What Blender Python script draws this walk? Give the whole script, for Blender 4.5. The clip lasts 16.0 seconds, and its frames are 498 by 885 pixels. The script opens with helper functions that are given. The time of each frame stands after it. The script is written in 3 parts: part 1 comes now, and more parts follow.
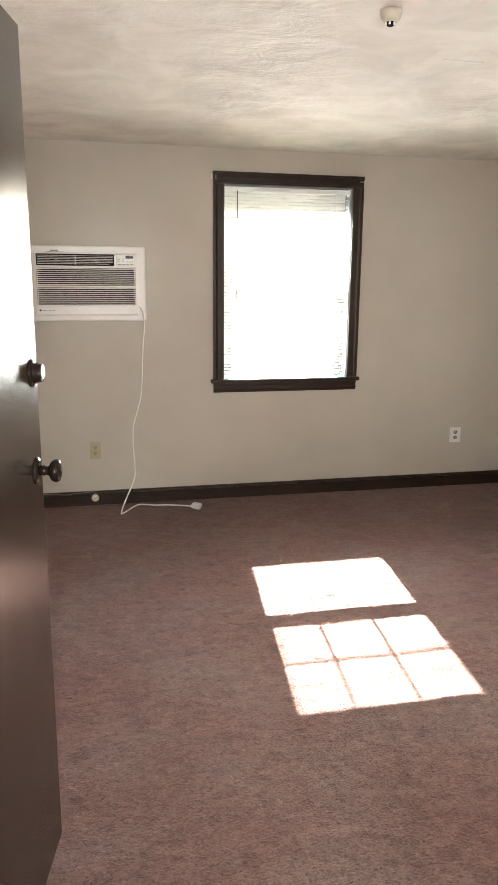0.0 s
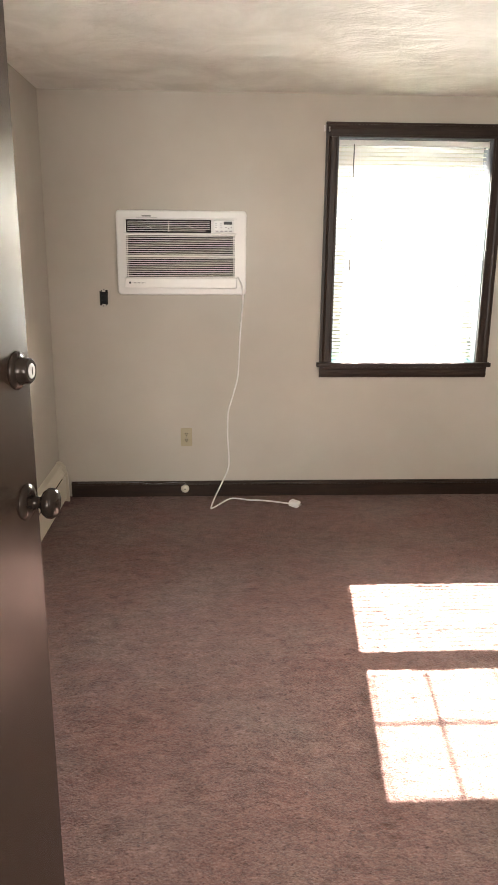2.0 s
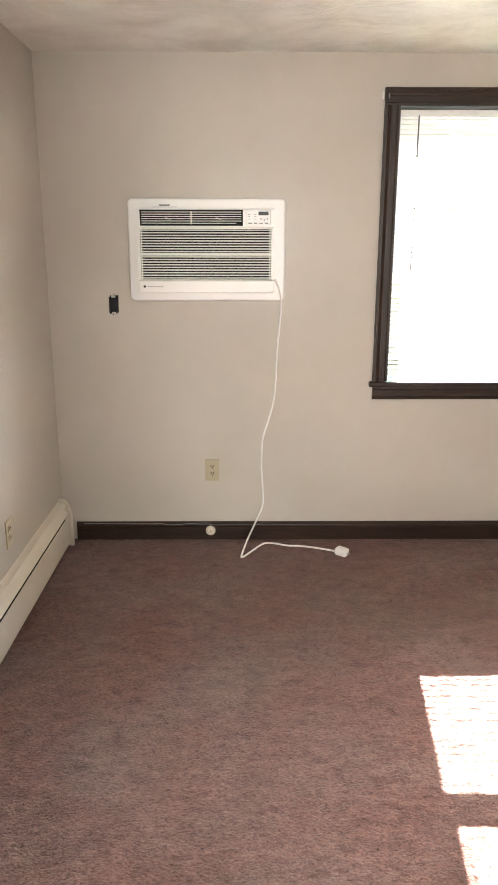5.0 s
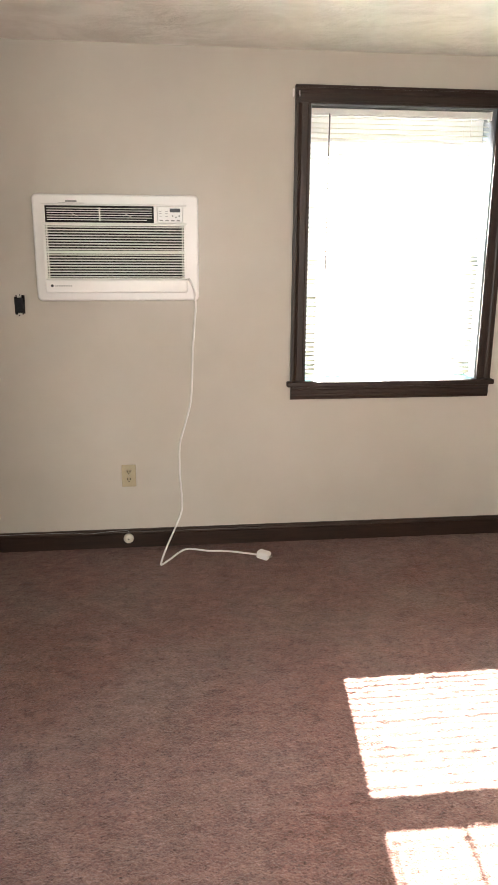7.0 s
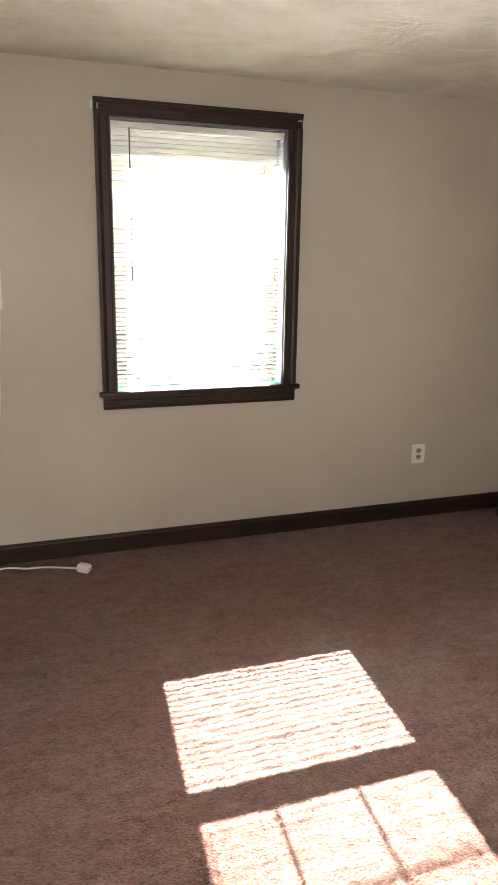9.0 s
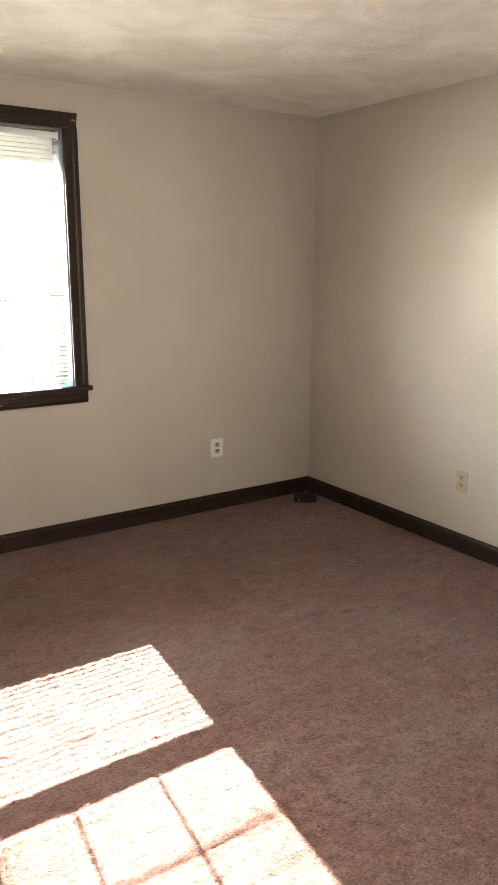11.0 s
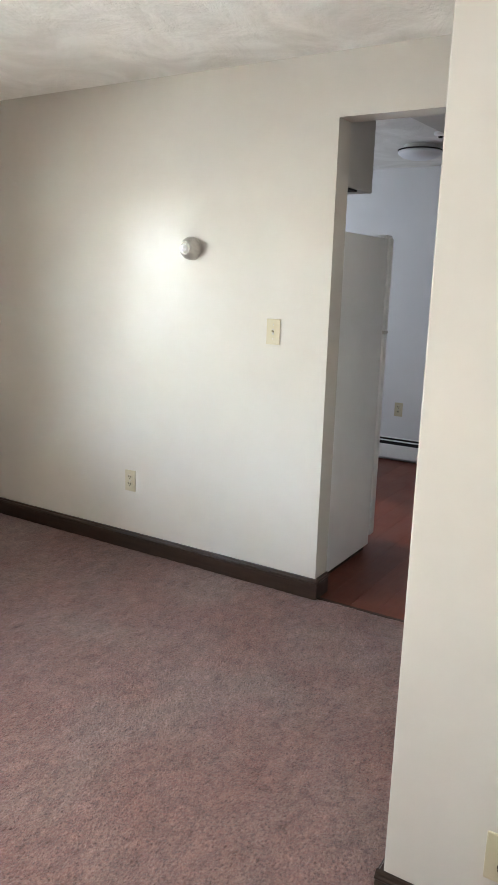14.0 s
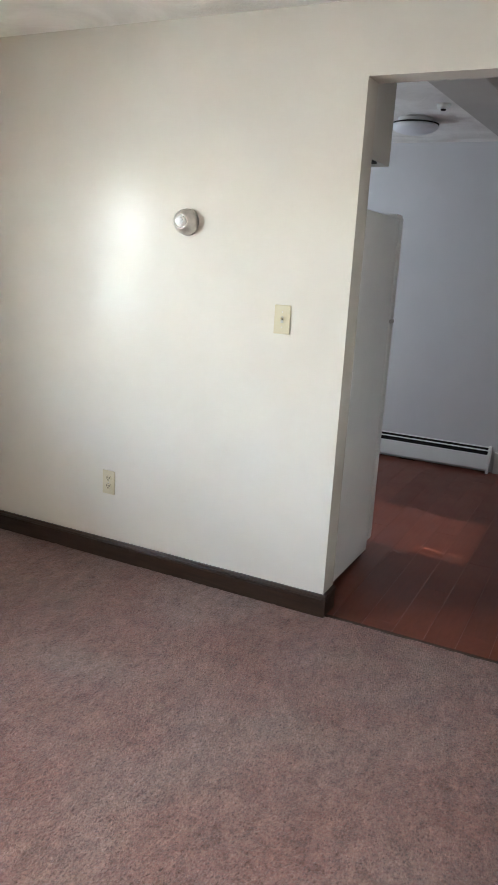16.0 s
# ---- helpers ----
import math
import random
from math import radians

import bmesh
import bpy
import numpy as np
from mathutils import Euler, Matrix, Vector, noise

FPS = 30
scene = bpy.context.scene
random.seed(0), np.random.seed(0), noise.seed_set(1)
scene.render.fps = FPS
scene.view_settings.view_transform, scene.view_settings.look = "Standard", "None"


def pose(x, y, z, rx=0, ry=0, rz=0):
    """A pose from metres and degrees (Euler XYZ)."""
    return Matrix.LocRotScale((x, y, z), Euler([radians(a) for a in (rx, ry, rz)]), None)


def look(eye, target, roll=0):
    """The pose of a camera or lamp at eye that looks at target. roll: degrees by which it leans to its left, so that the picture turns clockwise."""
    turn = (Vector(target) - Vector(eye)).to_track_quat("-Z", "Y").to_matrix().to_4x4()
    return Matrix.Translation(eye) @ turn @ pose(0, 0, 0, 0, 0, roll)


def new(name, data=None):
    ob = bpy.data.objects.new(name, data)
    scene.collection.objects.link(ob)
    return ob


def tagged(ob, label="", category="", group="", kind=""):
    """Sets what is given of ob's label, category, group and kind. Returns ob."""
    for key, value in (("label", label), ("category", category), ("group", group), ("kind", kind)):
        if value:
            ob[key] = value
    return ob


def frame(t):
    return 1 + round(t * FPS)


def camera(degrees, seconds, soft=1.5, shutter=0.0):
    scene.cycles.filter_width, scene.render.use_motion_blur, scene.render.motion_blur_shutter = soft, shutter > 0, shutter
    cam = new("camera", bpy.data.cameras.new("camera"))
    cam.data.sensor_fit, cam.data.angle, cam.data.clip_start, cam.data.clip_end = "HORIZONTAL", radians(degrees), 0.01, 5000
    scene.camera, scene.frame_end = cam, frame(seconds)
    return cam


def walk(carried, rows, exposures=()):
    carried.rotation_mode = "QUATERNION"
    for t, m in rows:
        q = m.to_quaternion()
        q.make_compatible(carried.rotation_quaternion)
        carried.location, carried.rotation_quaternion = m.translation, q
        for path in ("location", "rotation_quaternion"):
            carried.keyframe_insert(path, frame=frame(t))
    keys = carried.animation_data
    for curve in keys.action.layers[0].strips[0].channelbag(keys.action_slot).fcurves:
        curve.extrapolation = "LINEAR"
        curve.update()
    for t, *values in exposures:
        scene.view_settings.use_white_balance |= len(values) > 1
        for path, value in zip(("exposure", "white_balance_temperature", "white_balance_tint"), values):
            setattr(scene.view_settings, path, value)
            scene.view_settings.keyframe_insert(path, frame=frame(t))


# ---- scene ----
# ---- camera ----
cam = camera(37.494, 16.0)
PATH = [
    (0.0, 0.0000, 0.0000, 1.5240, 77.212, -0.548, -12.505),
    (0.5, 0.0794, 0.1293, 1.5340, 76.616, -0.623, -10.516),
    (1.0, 0.1747, 0.2678, 1.5301, 76.289, -0.499, -6.763),
    (1.5, 0.1940, 0.3803, 1.5098, 75.736, -0.127, -4.203),
    (2.0, 0.2082, 0.5237, 1.5037, 75.070, -0.445, -2.716),
    (2.5, 0.1816, 0.6890, 1.5108, 74.908, -0.453, -2.169),
    (3.0, 0.1980, 0.7801, 1.5046, 74.540, -0.021, -1.781),
    (3.5, 0.2519, 0.9277, 1.5048, 74.605, 0.104, -0.344),
    (6.0, 0.1620, 1.3711, 1.4813, 74.838, -0.773, -1.220),
    (6.5, 0.1866, 1.3751, 1.4705, 74.797, -0.550, -3.927),
    (7.0, 0.2224, 1.3597, 1.4717, 75.143, -0.300, -6.680),
    (7.5, 0.2159, 1.3539, 1.4772, 75.358, -0.278, -10.133),
    (8.0, 0.2189, 1.3419, 1.4802, 75.627, -0.462, -13.500),
    (8.5, 0.2631, 1.3168, 1.4757, 75.936, -0.752, -16.549),
    (11.0, 0.4109, 1.1981, 1.4617, 76.417, -0.340, -33.983),
    (11.5, 0.4347, 1.1632, 1.4427, 76.870, -0.479, -37.989),
    (12.0, 0.4501, 1.1349, 1.4364, 77.071, -0.328, -41.879),
    (12.5, 0.4703, 1.1416, 1.4342, 77.080, -0.510, -46.101),
    (13.0, 0.5089, 1.1449, 1.4351, 77.040, -0.896, -49.826),
    (13.5, 0.5217, 1.1174, 1.4201, 77.458, -1.151, -53.544),
    (14.0, 0.5227, 1.1332, 1.4168, 77.655, -1.741, -58.081),
    (14.5, 0.5304, 1.1667, 1.4088, 77.268, -2.432, -60.837),
    (15.0, 0.5872, 1.2760, 1.4005, 76.697, -2.151, -62.450),
    (15.5, 0.6800, 1.4145, 1.4059, 76.475, -2.664, -63.157),
    (16.0, 0.7054, 1.5773, 1.4129, 76.243, -3.281, -63.040),
]
walk(cam, [(t, pose(x, y, z, rx, ry, rz)) for t, x, y, z, rx, ry, rz in PATH],
     exposures=[(0.0, 5.40, 6600, 9), (2.0, 5.55, 6700, 10), (3.5, 5.75, 6950, 11), (6.0, 6.0, 6250, 9), (7.0, 5.75, 6650, 10), (8.5, 5.05, 6800, 9), (11.0, 5.35, 7050, 10), (12.5, 5.65, 6500, 6), (13.5, 5.85, 5900, 4), (14.5, 5.80, 5800, 4), (16.0, 5.85, 5750, 4)])

# ---- plan, in metres ----
WIN_Y, RIGHT_X, LEFT_X, CEIL = 4.876, 3.375, -0.737, 2.318
ENTRY_Y = 0.90                      # inner face of the wall with the entry door
STUB_X, STUB_Y = 1.935, 1.600       # the near corner that juts into the room
OPEN_Y0, OPEN_Y1, OPEN_Z = 1.600, 2.506, 2.072
KIT_X = 6.25                        # far kitchen wall
WL, WR, WB, WT = 0.909, 1.788, 0.842, 2.099   # clear window opening
OUT_Y = 5.14                        # outer face of the window wall
BASE_H = 0.098

# ---- world and light ----
SUN = Vector((0.11, 1.0, 0.673)).normalized()
world = bpy.data.worlds.new("sky")
scene.world = world
world.use_nodes = True
wn = world.node_tree.nodes
sky = wn.new("ShaderNodeTexSky")
sky.sky_type, sky.sun_disc = "NISHITA", False
sky.sun_elevation, sky.sun_rotation = math.asin(SUN.z), math.atan2(SUN.x, SUN.y)
world.node_tree.links.new(sky.outputs[0], wn["Background"].inputs[0])
wn["Background"].inputs[1].default_value = 0.12

sun = new("sun", bpy.data.lights.new("sun", "SUN"))
sun.data.energy, sun.data.angle, sun.data.color = 3.9, radians(0.4), (1.0, 0.94, 0.86)
sun.matrix_world = look((1.4 + 20 * SUN.x, 4.9 + 20 * SUN.y, 20 * SUN.z), (1.4, 4.9, 0))


def window_or_fill_light(name, x, y, z, w, h, watts, turn=0, tint=(1.0, 0.97, 0.93)):
    ob = new(name, bpy.data.lights.new(name, "AREA"))
    ob.data.shape, ob.data.size, ob.data.size_y = "RECTANGLE", w, h
    ob.data.energy, ob.data.color = watts, tint
    ob.matrix_world = pose(x, y, z, -90, 0, turn)
    return ob


window_or_fill_light("window_daylight_upper", (WL + WR) / 2, OUT_Y + 0.02, 1.67, 0.80, 0.48, 2.7)
window_or_fill_light("window_daylight_lower", (WL + WR) / 2, OUT_Y + 0.02, 1.12, 0.80, 0.50, 1.7)
window_or_fill_light("kitchen_window_daylight", 4.95, WIN_Y + 0.02, 1.5, 0.75, 1.05, 0.42, tint=(0.92, 0.93, 1.0))
# unseen fill lamp added in the hall, shining through the entry doorway
window_or_fill_light("hall_fill", 0.3, -1.94, 1.45, 1.0, 1.3, 2.4, turn=180)
# added fill lamp in an unseen opening; no window is known here
window_or_fill_light("south_fill", 1.06, ENTRY_Y - 0.10, 1.45, 0.66, 1.06, 0.25, turn=180)


# ---- materials ----
def material(name):
    m = bpy.data.materials.new(name)
    m.use_nodes = True
    return m, m.node_tree.nodes, m.node_tree.links, m.node_tree.nodes["Principled BSDF"]


def ramp(nodes, stops):
    r = nodes.new("ShaderNodeValToRGB")
    el = r.color_ramp.elements
    while len(el) < len(stops):
        el.new(0.5)
    for e, (p, c) in zip(el, stops):
        e.position, e.color = p, (*c, 1)
    return r


def coords(nodes, links, scale=(1, 1, 1), kind="Object"):
    tc, mp = nodes.new("ShaderNodeTexCoord"), nodes.new("ShaderNodeMapping")
    mp.inputs["Scale"].default_value = scale
    links.new(tc.outputs[kind], mp.inputs[0])
    return mp.outputs[0]


def noise_tex(nodes, links, co, scale, detail=4.0, rough=0.55, distort=0.0):
    n = nodes.new("ShaderNodeTexNoise")
    n.inputs["Scale"].default_value, n.inputs["Detail"].default_value = scale, detail
    n.inputs["Roughness"].default_value, n.inputs["Distortion"].default_value = rough, distort
    links.new(co, n.inputs["Vector"])
    return n.outputs["Fac"]


def bump(nodes, links, height, strength, distance, before=None):
    b = nodes.new("ShaderNodeBump")
    b.inputs["Strength"].default_value, b.inputs["Distance"].default_value = strength, distance
    links.new(height, b.inputs["Height"])
    if before:
        links.new(before, b.inputs["Normal"])
    return b.outputs[0]


def mix(nodes, links, fac, a, b, blend="MIX"):
    m = nodes.new("ShaderNodeMix")
    m.data_type, m.blend_type = "RGBA", blend
    for sock, v in ((m.inputs["Factor"], fac), (m.inputs["A"], a), (m.inputs["B"], b)):
        if isinstance(v, (int, float)):
            sock.default_value = v
        elif isinstance(v, tuple):
            sock.default_value = (*v, 1)
        else:
            links.new(v, sock)
    return m.outputs["Result"]


def paint(name, dark, light, rough, wave=0.0, scale=1.7, fine=160, spec=0.5, relief=0.0006):
    """Rolled or sprayed paint: faint large mottling, fine stipple."""
    m, n, l, p = material(name)
    co = coords(n, l)
    big = ramp(n, [(0.3, dark), (0.7, light)])
    l.new(noise_tex(n, l, co, scale, 5), big.inputs[0])
    l.new(big.outputs[0], p.inputs["Base Color"])
    p.inputs["Roughness"].default_value = rough
    p.inputs["Specular IOR Level"].default_value = spec
    nb = bump(n, l, noise_tex(n, l, co, fine, 2), 0.35, relief)
    if wave:
        nb = bump(n, l, noise_tex(n, l, co, 3.2, 3), wave, 0.004, nb)
    l.new(nb, p.inputs["Normal"])
    return m


WALL = paint("wall_paint", (0.51, 0.475, 0.42), (0.56, 0.525, 0.47), 0.20, wave=0.25, spec=0.07)
KWALL = paint("kitchen_wall_paint", (0.60, 0.595, 0.60), (0.65, 0.64, 0.645), 0.5, wave=0.2)
WHITE = paint("white_plastic", (0.80, 0.79, 0.77), (0.85, 0.84, 0.82), 0.35, scale=6, fine=700, relief=0.0001)
BRIGHT = paint("white_metal", (0.72, 0.72, 0.70), (0.76, 0.76, 0.74), 0.3, scale=5, fine=500, relief=0.0001)
CREAM = paint("heater_enamel", (0.64, 0.59, 0.49), (0.70, 0.65, 0.55), 0.33, scale=4, fine=400, relief=0.0002)
IVORY = paint("ivory_plastic", (0.43, 0.375, 0.25), (0.48, 0.42, 0.29), 0.3, scale=9, fine=600, relief=0.0001)
CABINET = paint("cabinet_paint", (0.42, 0.40, 0.36), (0.46, 0.44, 0.40), 0.45, scale=4)
BLACK = paint("black_plastic", (0.012, 0.012, 0.013), (0.022, 0.022, 0.024), 0.5, scale=9, fine=500, spec=0.12, relief=0.0001)
DARK = paint("dark_cavity", (0.02, 0.02, 0.02), (0.035, 0.033, 0.03), 0.7, scale=9, spec=0.1)
BRONZE = paint("oil_rubbed_bronze", (0.022, 0.016, 0.013), (0.04, 0.03, 0.024), 0.14, scale=22, fine=300, relief=0.0001)
BRONZE.node_tree.nodes["Principled BSDF"].inputs["Metallic"].default_value = 0.3
BRONZE.node_tree.nodes["Principled BSDF"].inputs["Specular IOR Level"].default_value = 0.2
STEEL = paint("worn_steel", (0.40, 0.38, 0.35), (0.58, 0.56, 0.52), 0.3, scale=30, fine=300, relief=0.0001)
STEEL.node_tree.nodes["Principled BSDF"].inputs["Metallic"].default_value = 0.9
SCREEN = paint("display_glass", (0.03, 0.035, 0.04), (0.05, 0.055, 0.06), 0.5, scale=9, fine=900, relief=0.00005)
TEAL = paint("teal_sill_paint", (0.07, 0.24, 0.22), (0.10, 0.28, 0.26), 0.4, scale=6)
WAND = paint("clear_grey_acrylic", (0.08, 0.08, 0.08), (0.11, 0.11, 0.11), 0.4, scale=9)
# blue-grey holds the window glare over dark reveal boards
GLARE_JAMB = paint("dark_jamb_with_glare", (0.13, 0.15, 0.17), (0.17, 0.19, 0.21), 0.4, scale=5)
MIDGREY = paint("grey_plastic", (0.36, 0.35, 0.32), (0.42, 0.41, 0.38), 0.4, scale=9)
GREY = paint("grey_print", (0.22, 0.22, 0.22), (0.28, 0.28, 0.28), 0.5, scale=9)


def wood(name, dark, light, rough, stretch):
    """Stained wood: grain drawn out along the piece."""
    m, n, l, p = material(name)
    co = coords(n, l, stretch)
    grain = noise_tex(n, l, co, 9, 6, 0.65, 0.4)
    r = ramp(n, [(0.28, dark), (0.72, light)])
    l.new(grain, r.inputs[0])
    oi = n.new("ShaderNodeObjectInfo")
    shade = ramp(n, [(0.0, (0.86, 0.86, 0.86)), (1.0, (1.08, 1.06, 1.04))])
    l.new(oi.outputs["Random"], shade.inputs[0])
    l.new(mix(n, l, 1.0, r.outputs[0], shade.outputs[0], "MULTIPLY"), p.inputs["Base Color"])
    rr = n.new("ShaderNodeMapRange")
    rr.inputs["To Min"].default_value, rr.inputs["To Max"].default_value = rough - 0.06, rough + 0.1
    l.new(noise_tex(n, l, coords(n, l), 5, 4), rr.inputs["Value"])
    l.new(rr.outputs[0], p.inputs["Roughness"])
    p.inputs["Specular IOR Level"].default_value = 0.35
    l.new(bump(n, l, grain, 0.25, 0.0008), p.inputs["Normal"])
    return m


TRIM_X = wood("dark_stained_trim_along_x", (0.016, 0.009, 0.006), (0.040, 0.022, 0.014), 0.38, (0.5, 6, 6))
TRIM_Y = wood("dark_stained_trim_along_y", (0.016, 0.009, 0.006), (0.040, 0.022, 0.014), 0.38, (6, 0.5, 6))
TRIM_Z = wood("dark_stained_trim_upright", (0.016, 0.009, 0.006), (0.040, 0.022, 0.014), 0.38, (6, 6, 0.5))
DOOR_WOOD = wood("dark_varnished_door", (0.020, 0.013, 0.010), (0.042, 0.028, 0.021), 0.22, (7, 7, 0.45))
PLANK = wood("red_brown_laminate", (0.105, 0.024, 0.012), (0.145, 0.036, 0.018), 0.38, (0.6, 7, 7))


def carpet():
    m, n, l, p = material("plush_carpet")
    co = coords(n, l)
    base = ramp(n, [(0.32, (0.184, 0.095, 0.080)), (0.5, (0.192, 0.110, 0.095)), (0.68, (0.200, 0.132, 0.115))])
    l.new(noise_tex(n, l, co, 2.2, 3, 0.5, 0.3), base.inputs[0])
    # shade in the crevices between tufts, put into the colour
    pile = ramp(n, [(0.30, (0.38, 0.36, 0.35)), (0.42, (0.82, 0.81, 0.81)), (0.58, (1.08, 1.08, 1.08)), (0.75, (1.45, 1.45, 1.45))])
    l.new(noise_tex(n, l, coords(n, l, (0.8, 1.2, 1)), 125, 3, 0.65, 0.6), pile.inputs[0])
    drag = ramp(n, [(0.36, (0.82, 0.81, 0.80)), (0.64, (1.14, 1.14, 1.14))])
    l.new(noise_tex(n, l, coords(n, l, (1.0, 1.7, 1)), 11, 5, 0.65, 0.8), drag.inputs[0])
    stain = ramp(n, [(0.26, (0.70, 0.67, 0.65)), (0.38, (1.0, 1.0, 1.0))])
    l.new(noise_tex(n, l, co, 9.0, 3, 0.5), stain.inputs[0])
    c = mix(n, l, 1.0, base.outputs[0], pile.outputs[0], "MULTIPLY")
    c = mix(n, l, 1.0, c, drag.outputs[0], "MULTIPLY")
    # coarser tuft clumps: their relief shading is also painted in
    clump_shade = ramp(n, [(0.30, (0.74, 0.73, 0.72)), (0.46, (1.0, 1.0, 1.0)), (0.70, (1.16, 1.16, 1.16))])
    l.new(noise_tex(n, l, co, 42, 4, 0.7, 0.6), clump_shade.inputs[0])
    c = mix(n, l, 1.0, c, clump_shade.outputs[0], "MULTIPLY")
    c = mix(n, l, 1.0, c, stain.outputs[0], "MULTIPLY")
    l.new(c, p.inputs["Base Color"])
    p.inputs["Roughness"].default_value = 0.95
    p.inputs["Specular IOR Level"].default_value = 0.1
    p.inputs["Sheen Weight"].default_value = 0.15
    b = bump(n, l, noise_tex(n, l, co, 11, 4, 0.6, 0.8), 0.5, 0.014)
    b = bump(n, l, noise_tex(n, l, co, 125, 3, 0.65, 0.6), 1.0, 0.010, b)
    l.new(b, p.inputs["Normal"])
    return m


def swirl_ceiling():
    m, n, l, p = material("textured_ceiling_plaster")
    co = coords(n, l)
    big = ramp(n, [(0.36, (0.72, 0.70, 0.66)), (0.62, (0.86, 0.845, 0.81))])
    l.new(noise_tex(n, l, co, 2.6, 5, 0.6, 0.9), big.inputs[0])
    l.new(big.outputs[0], p.inputs["Base Color"])
    p.inputs["Roughness"].default_value = 0.8
    p.inputs["Specular IOR Level"].default_value = 0.15
    w = noise_tex(n, l, coords(n, l, (1, 1.5, 1)), 3.6, 5, 0.6, 0.5)
    b = bump(n, l, w, 0.6, 0.035)
    b = bump(n, l, noise_tex(n, l, co, 55, 3, 0.6), 0.5, 0.003, b)
    l.new(b, p.inputs["Normal"])
    return m


CARPET, CEILING = carpet(), swirl_ceiling()


def glass():
    """A thin clear pane: mostly straight through, a faint mirror on its face."""
    m, n, l, p = material("window_glass")
    n.remove(p)
    tr, gl, ms = n.new("ShaderNodeBsdfTransparent"), n.new("ShaderNodeBsdfGlossy"), n.new("ShaderNodeMixShader")
    tr.inputs[0].default_value = (0.97, 0.985, 0.98, 1)
    gl.inputs["Roughness"].default_value = 0.0
    ms.inputs[0].default_value = 0.05
    l.new(tr.outputs[0], ms.inputs[1])
    l.new(gl.outputs[0], ms.inputs[2])
    l.new(ms.outputs[0], n["Material Output"].inputs[0])
    return m


def slat_vinyl():
    """Thin vinyl that lets some light through."""
    m, n, l, p = material("blind_vinyl")
    co = coords(n, l, (1, 8, 8))
    r = ramp(n, [(0.3, (0.66, 0.63, 0.53)), (0.7, (0.72, 0.69, 0.59))])
    l.new(noise_tex(n, l, co, 4, 3), r.inputs[0])
    l.new(r.outputs[0], p.inputs["Base Color"])
    p.inputs["Roughness"].default_value = 0.6
    p.inputs["Specular IOR Level"].default_value = 0.2
    tr, ms = n.new("ShaderNodeBsdfTranslucent"), n.new("ShaderNodeMixShader")
    tr.inputs[0].default_value = (0.80, 0.77, 0.66, 1)
    ms.inputs[0].default_value = 0.20
    l.new(p.outputs[0], ms.inputs[1])
    l.new(tr.outputs[0], ms.inputs[2])
    l.new(ms.outputs[0], n["Material Output"].inputs[0])
    return m


def frosted():
    m, n, l, p = material("opal_lamp_glass")
    r = ramp(n, [(0.3, (0.70, 0.71, 0.74)), (0.7, (0.76, 0.77, 0.80))])
    l.new(noise_tex(n, l, coords(n, l), 9, 2), r.inputs[0])
    l.new(r.outputs[0], p.inputs["Base Color"])
    p.inputs["Roughness"].default_value = 0.3
    return m


def sheer_cloth():
    """Woven cloth of the unseen kitchen shade: a little light passes straight through the weave."""
    m, n, l, p = material("sheer_shade_cloth")
    r = ramp(n, [(0.3, (0.55, 0.52, 0.46)), (0.7, (0.62, 0.59, 0.53))])
    l.new(noise_tex(n, l, coords(n, l), 60, 3), r.inputs[0])
    l.new(r.outputs[0], p.inputs["Base Color"])
    p.inputs["Roughness"].default_value = 0.8
    tr, ms = n.new("ShaderNodeBsdfTransparent"), n.new("ShaderNodeMixShader")
    ms.inputs[0].default_value = 0.10
    l.new(p.outputs[0], ms.inputs[1])
    l.new(tr.outputs[0], ms.inputs[2])
    l.new(ms.outputs[0], n["Material Output"].inputs[0])
    return m


GLASS, VINYL, OPAL, SHEER = glass(), slat_vinyl(), frosted(), sheer_cloth()


def ground_stuff():
    m, n, l, p = material("pale_ground")
    r = ramp(n, [(0.3, (0.22, 0.23, 0.20)), (0.7, (0.34, 0.34, 0.31))])
    l.new(noise_tex(n, l, coords(n, l), 0.4, 5), r.inputs[0])
    l.new(r.outputs[0], p.inputs["Base Color"])
    p.inputs["Roughness"].default_value = 0.9
    return m


GROUND = ground_stuff()


# ---- mesh helpers ----
def add_box(bm, x0, x1, y0, y1, z0, z1, bevel=0.0, segments=1):
    m = Matrix.LocRotScale(((x0 + x1) / 2, (y0 + y1) / 2, (z0 + z1) / 2), None, (x1 - x0, y1 - y0, z1 - z0))
    vs = bmesh.ops.create_cube(bm, size=1, matrix=m)["verts"]
    if bevel:
        es = list({e for v in vs for e in v.link_edges})
        bmesh.ops.bevel(bm, geom=es, offset=bevel, segments=segments, affect="EDGES", profile=0.5)
    return bm


def box(x0, x1, y0, y1, z0, z1, bevel=0.0, segments=1):
    return add_box(bmesh.new(), x0, x1, y0, y1, z0, z1, bevel, segments)


def lathe(profile, at, axis, steps=32):
    """A turned solid: profile of (distance along the axis, radius)."""
    bm = bmesh.new()
    turn = Vector((0, 0, 1)).rotation_difference(Vector(axis)).to_matrix().to_4x4()
    m = Matrix.Translation(at) @ turn
    rings = []
    for h, r in profile:
        rings.append([bm.verts.new(m @ Vector((max(r, 1e-4) * math.cos(a), max(r, 1e-4) * math.sin(a), h)))
                      for a in (2 * math.pi * k / steps for k in range(steps))])
    for a, b in zip(rings, rings[1:]):
        for k in range(steps):
            bm.faces.new((a[k], a[(k + 1) % steps], b[(k + 1) % steps], b[k]))
    bm.faces.new(rings[0][::-1])
    bm.faces.new(rings[-1])
    for f in bm.faces:
        f.smooth = len(f.verts) == 4
    return bm


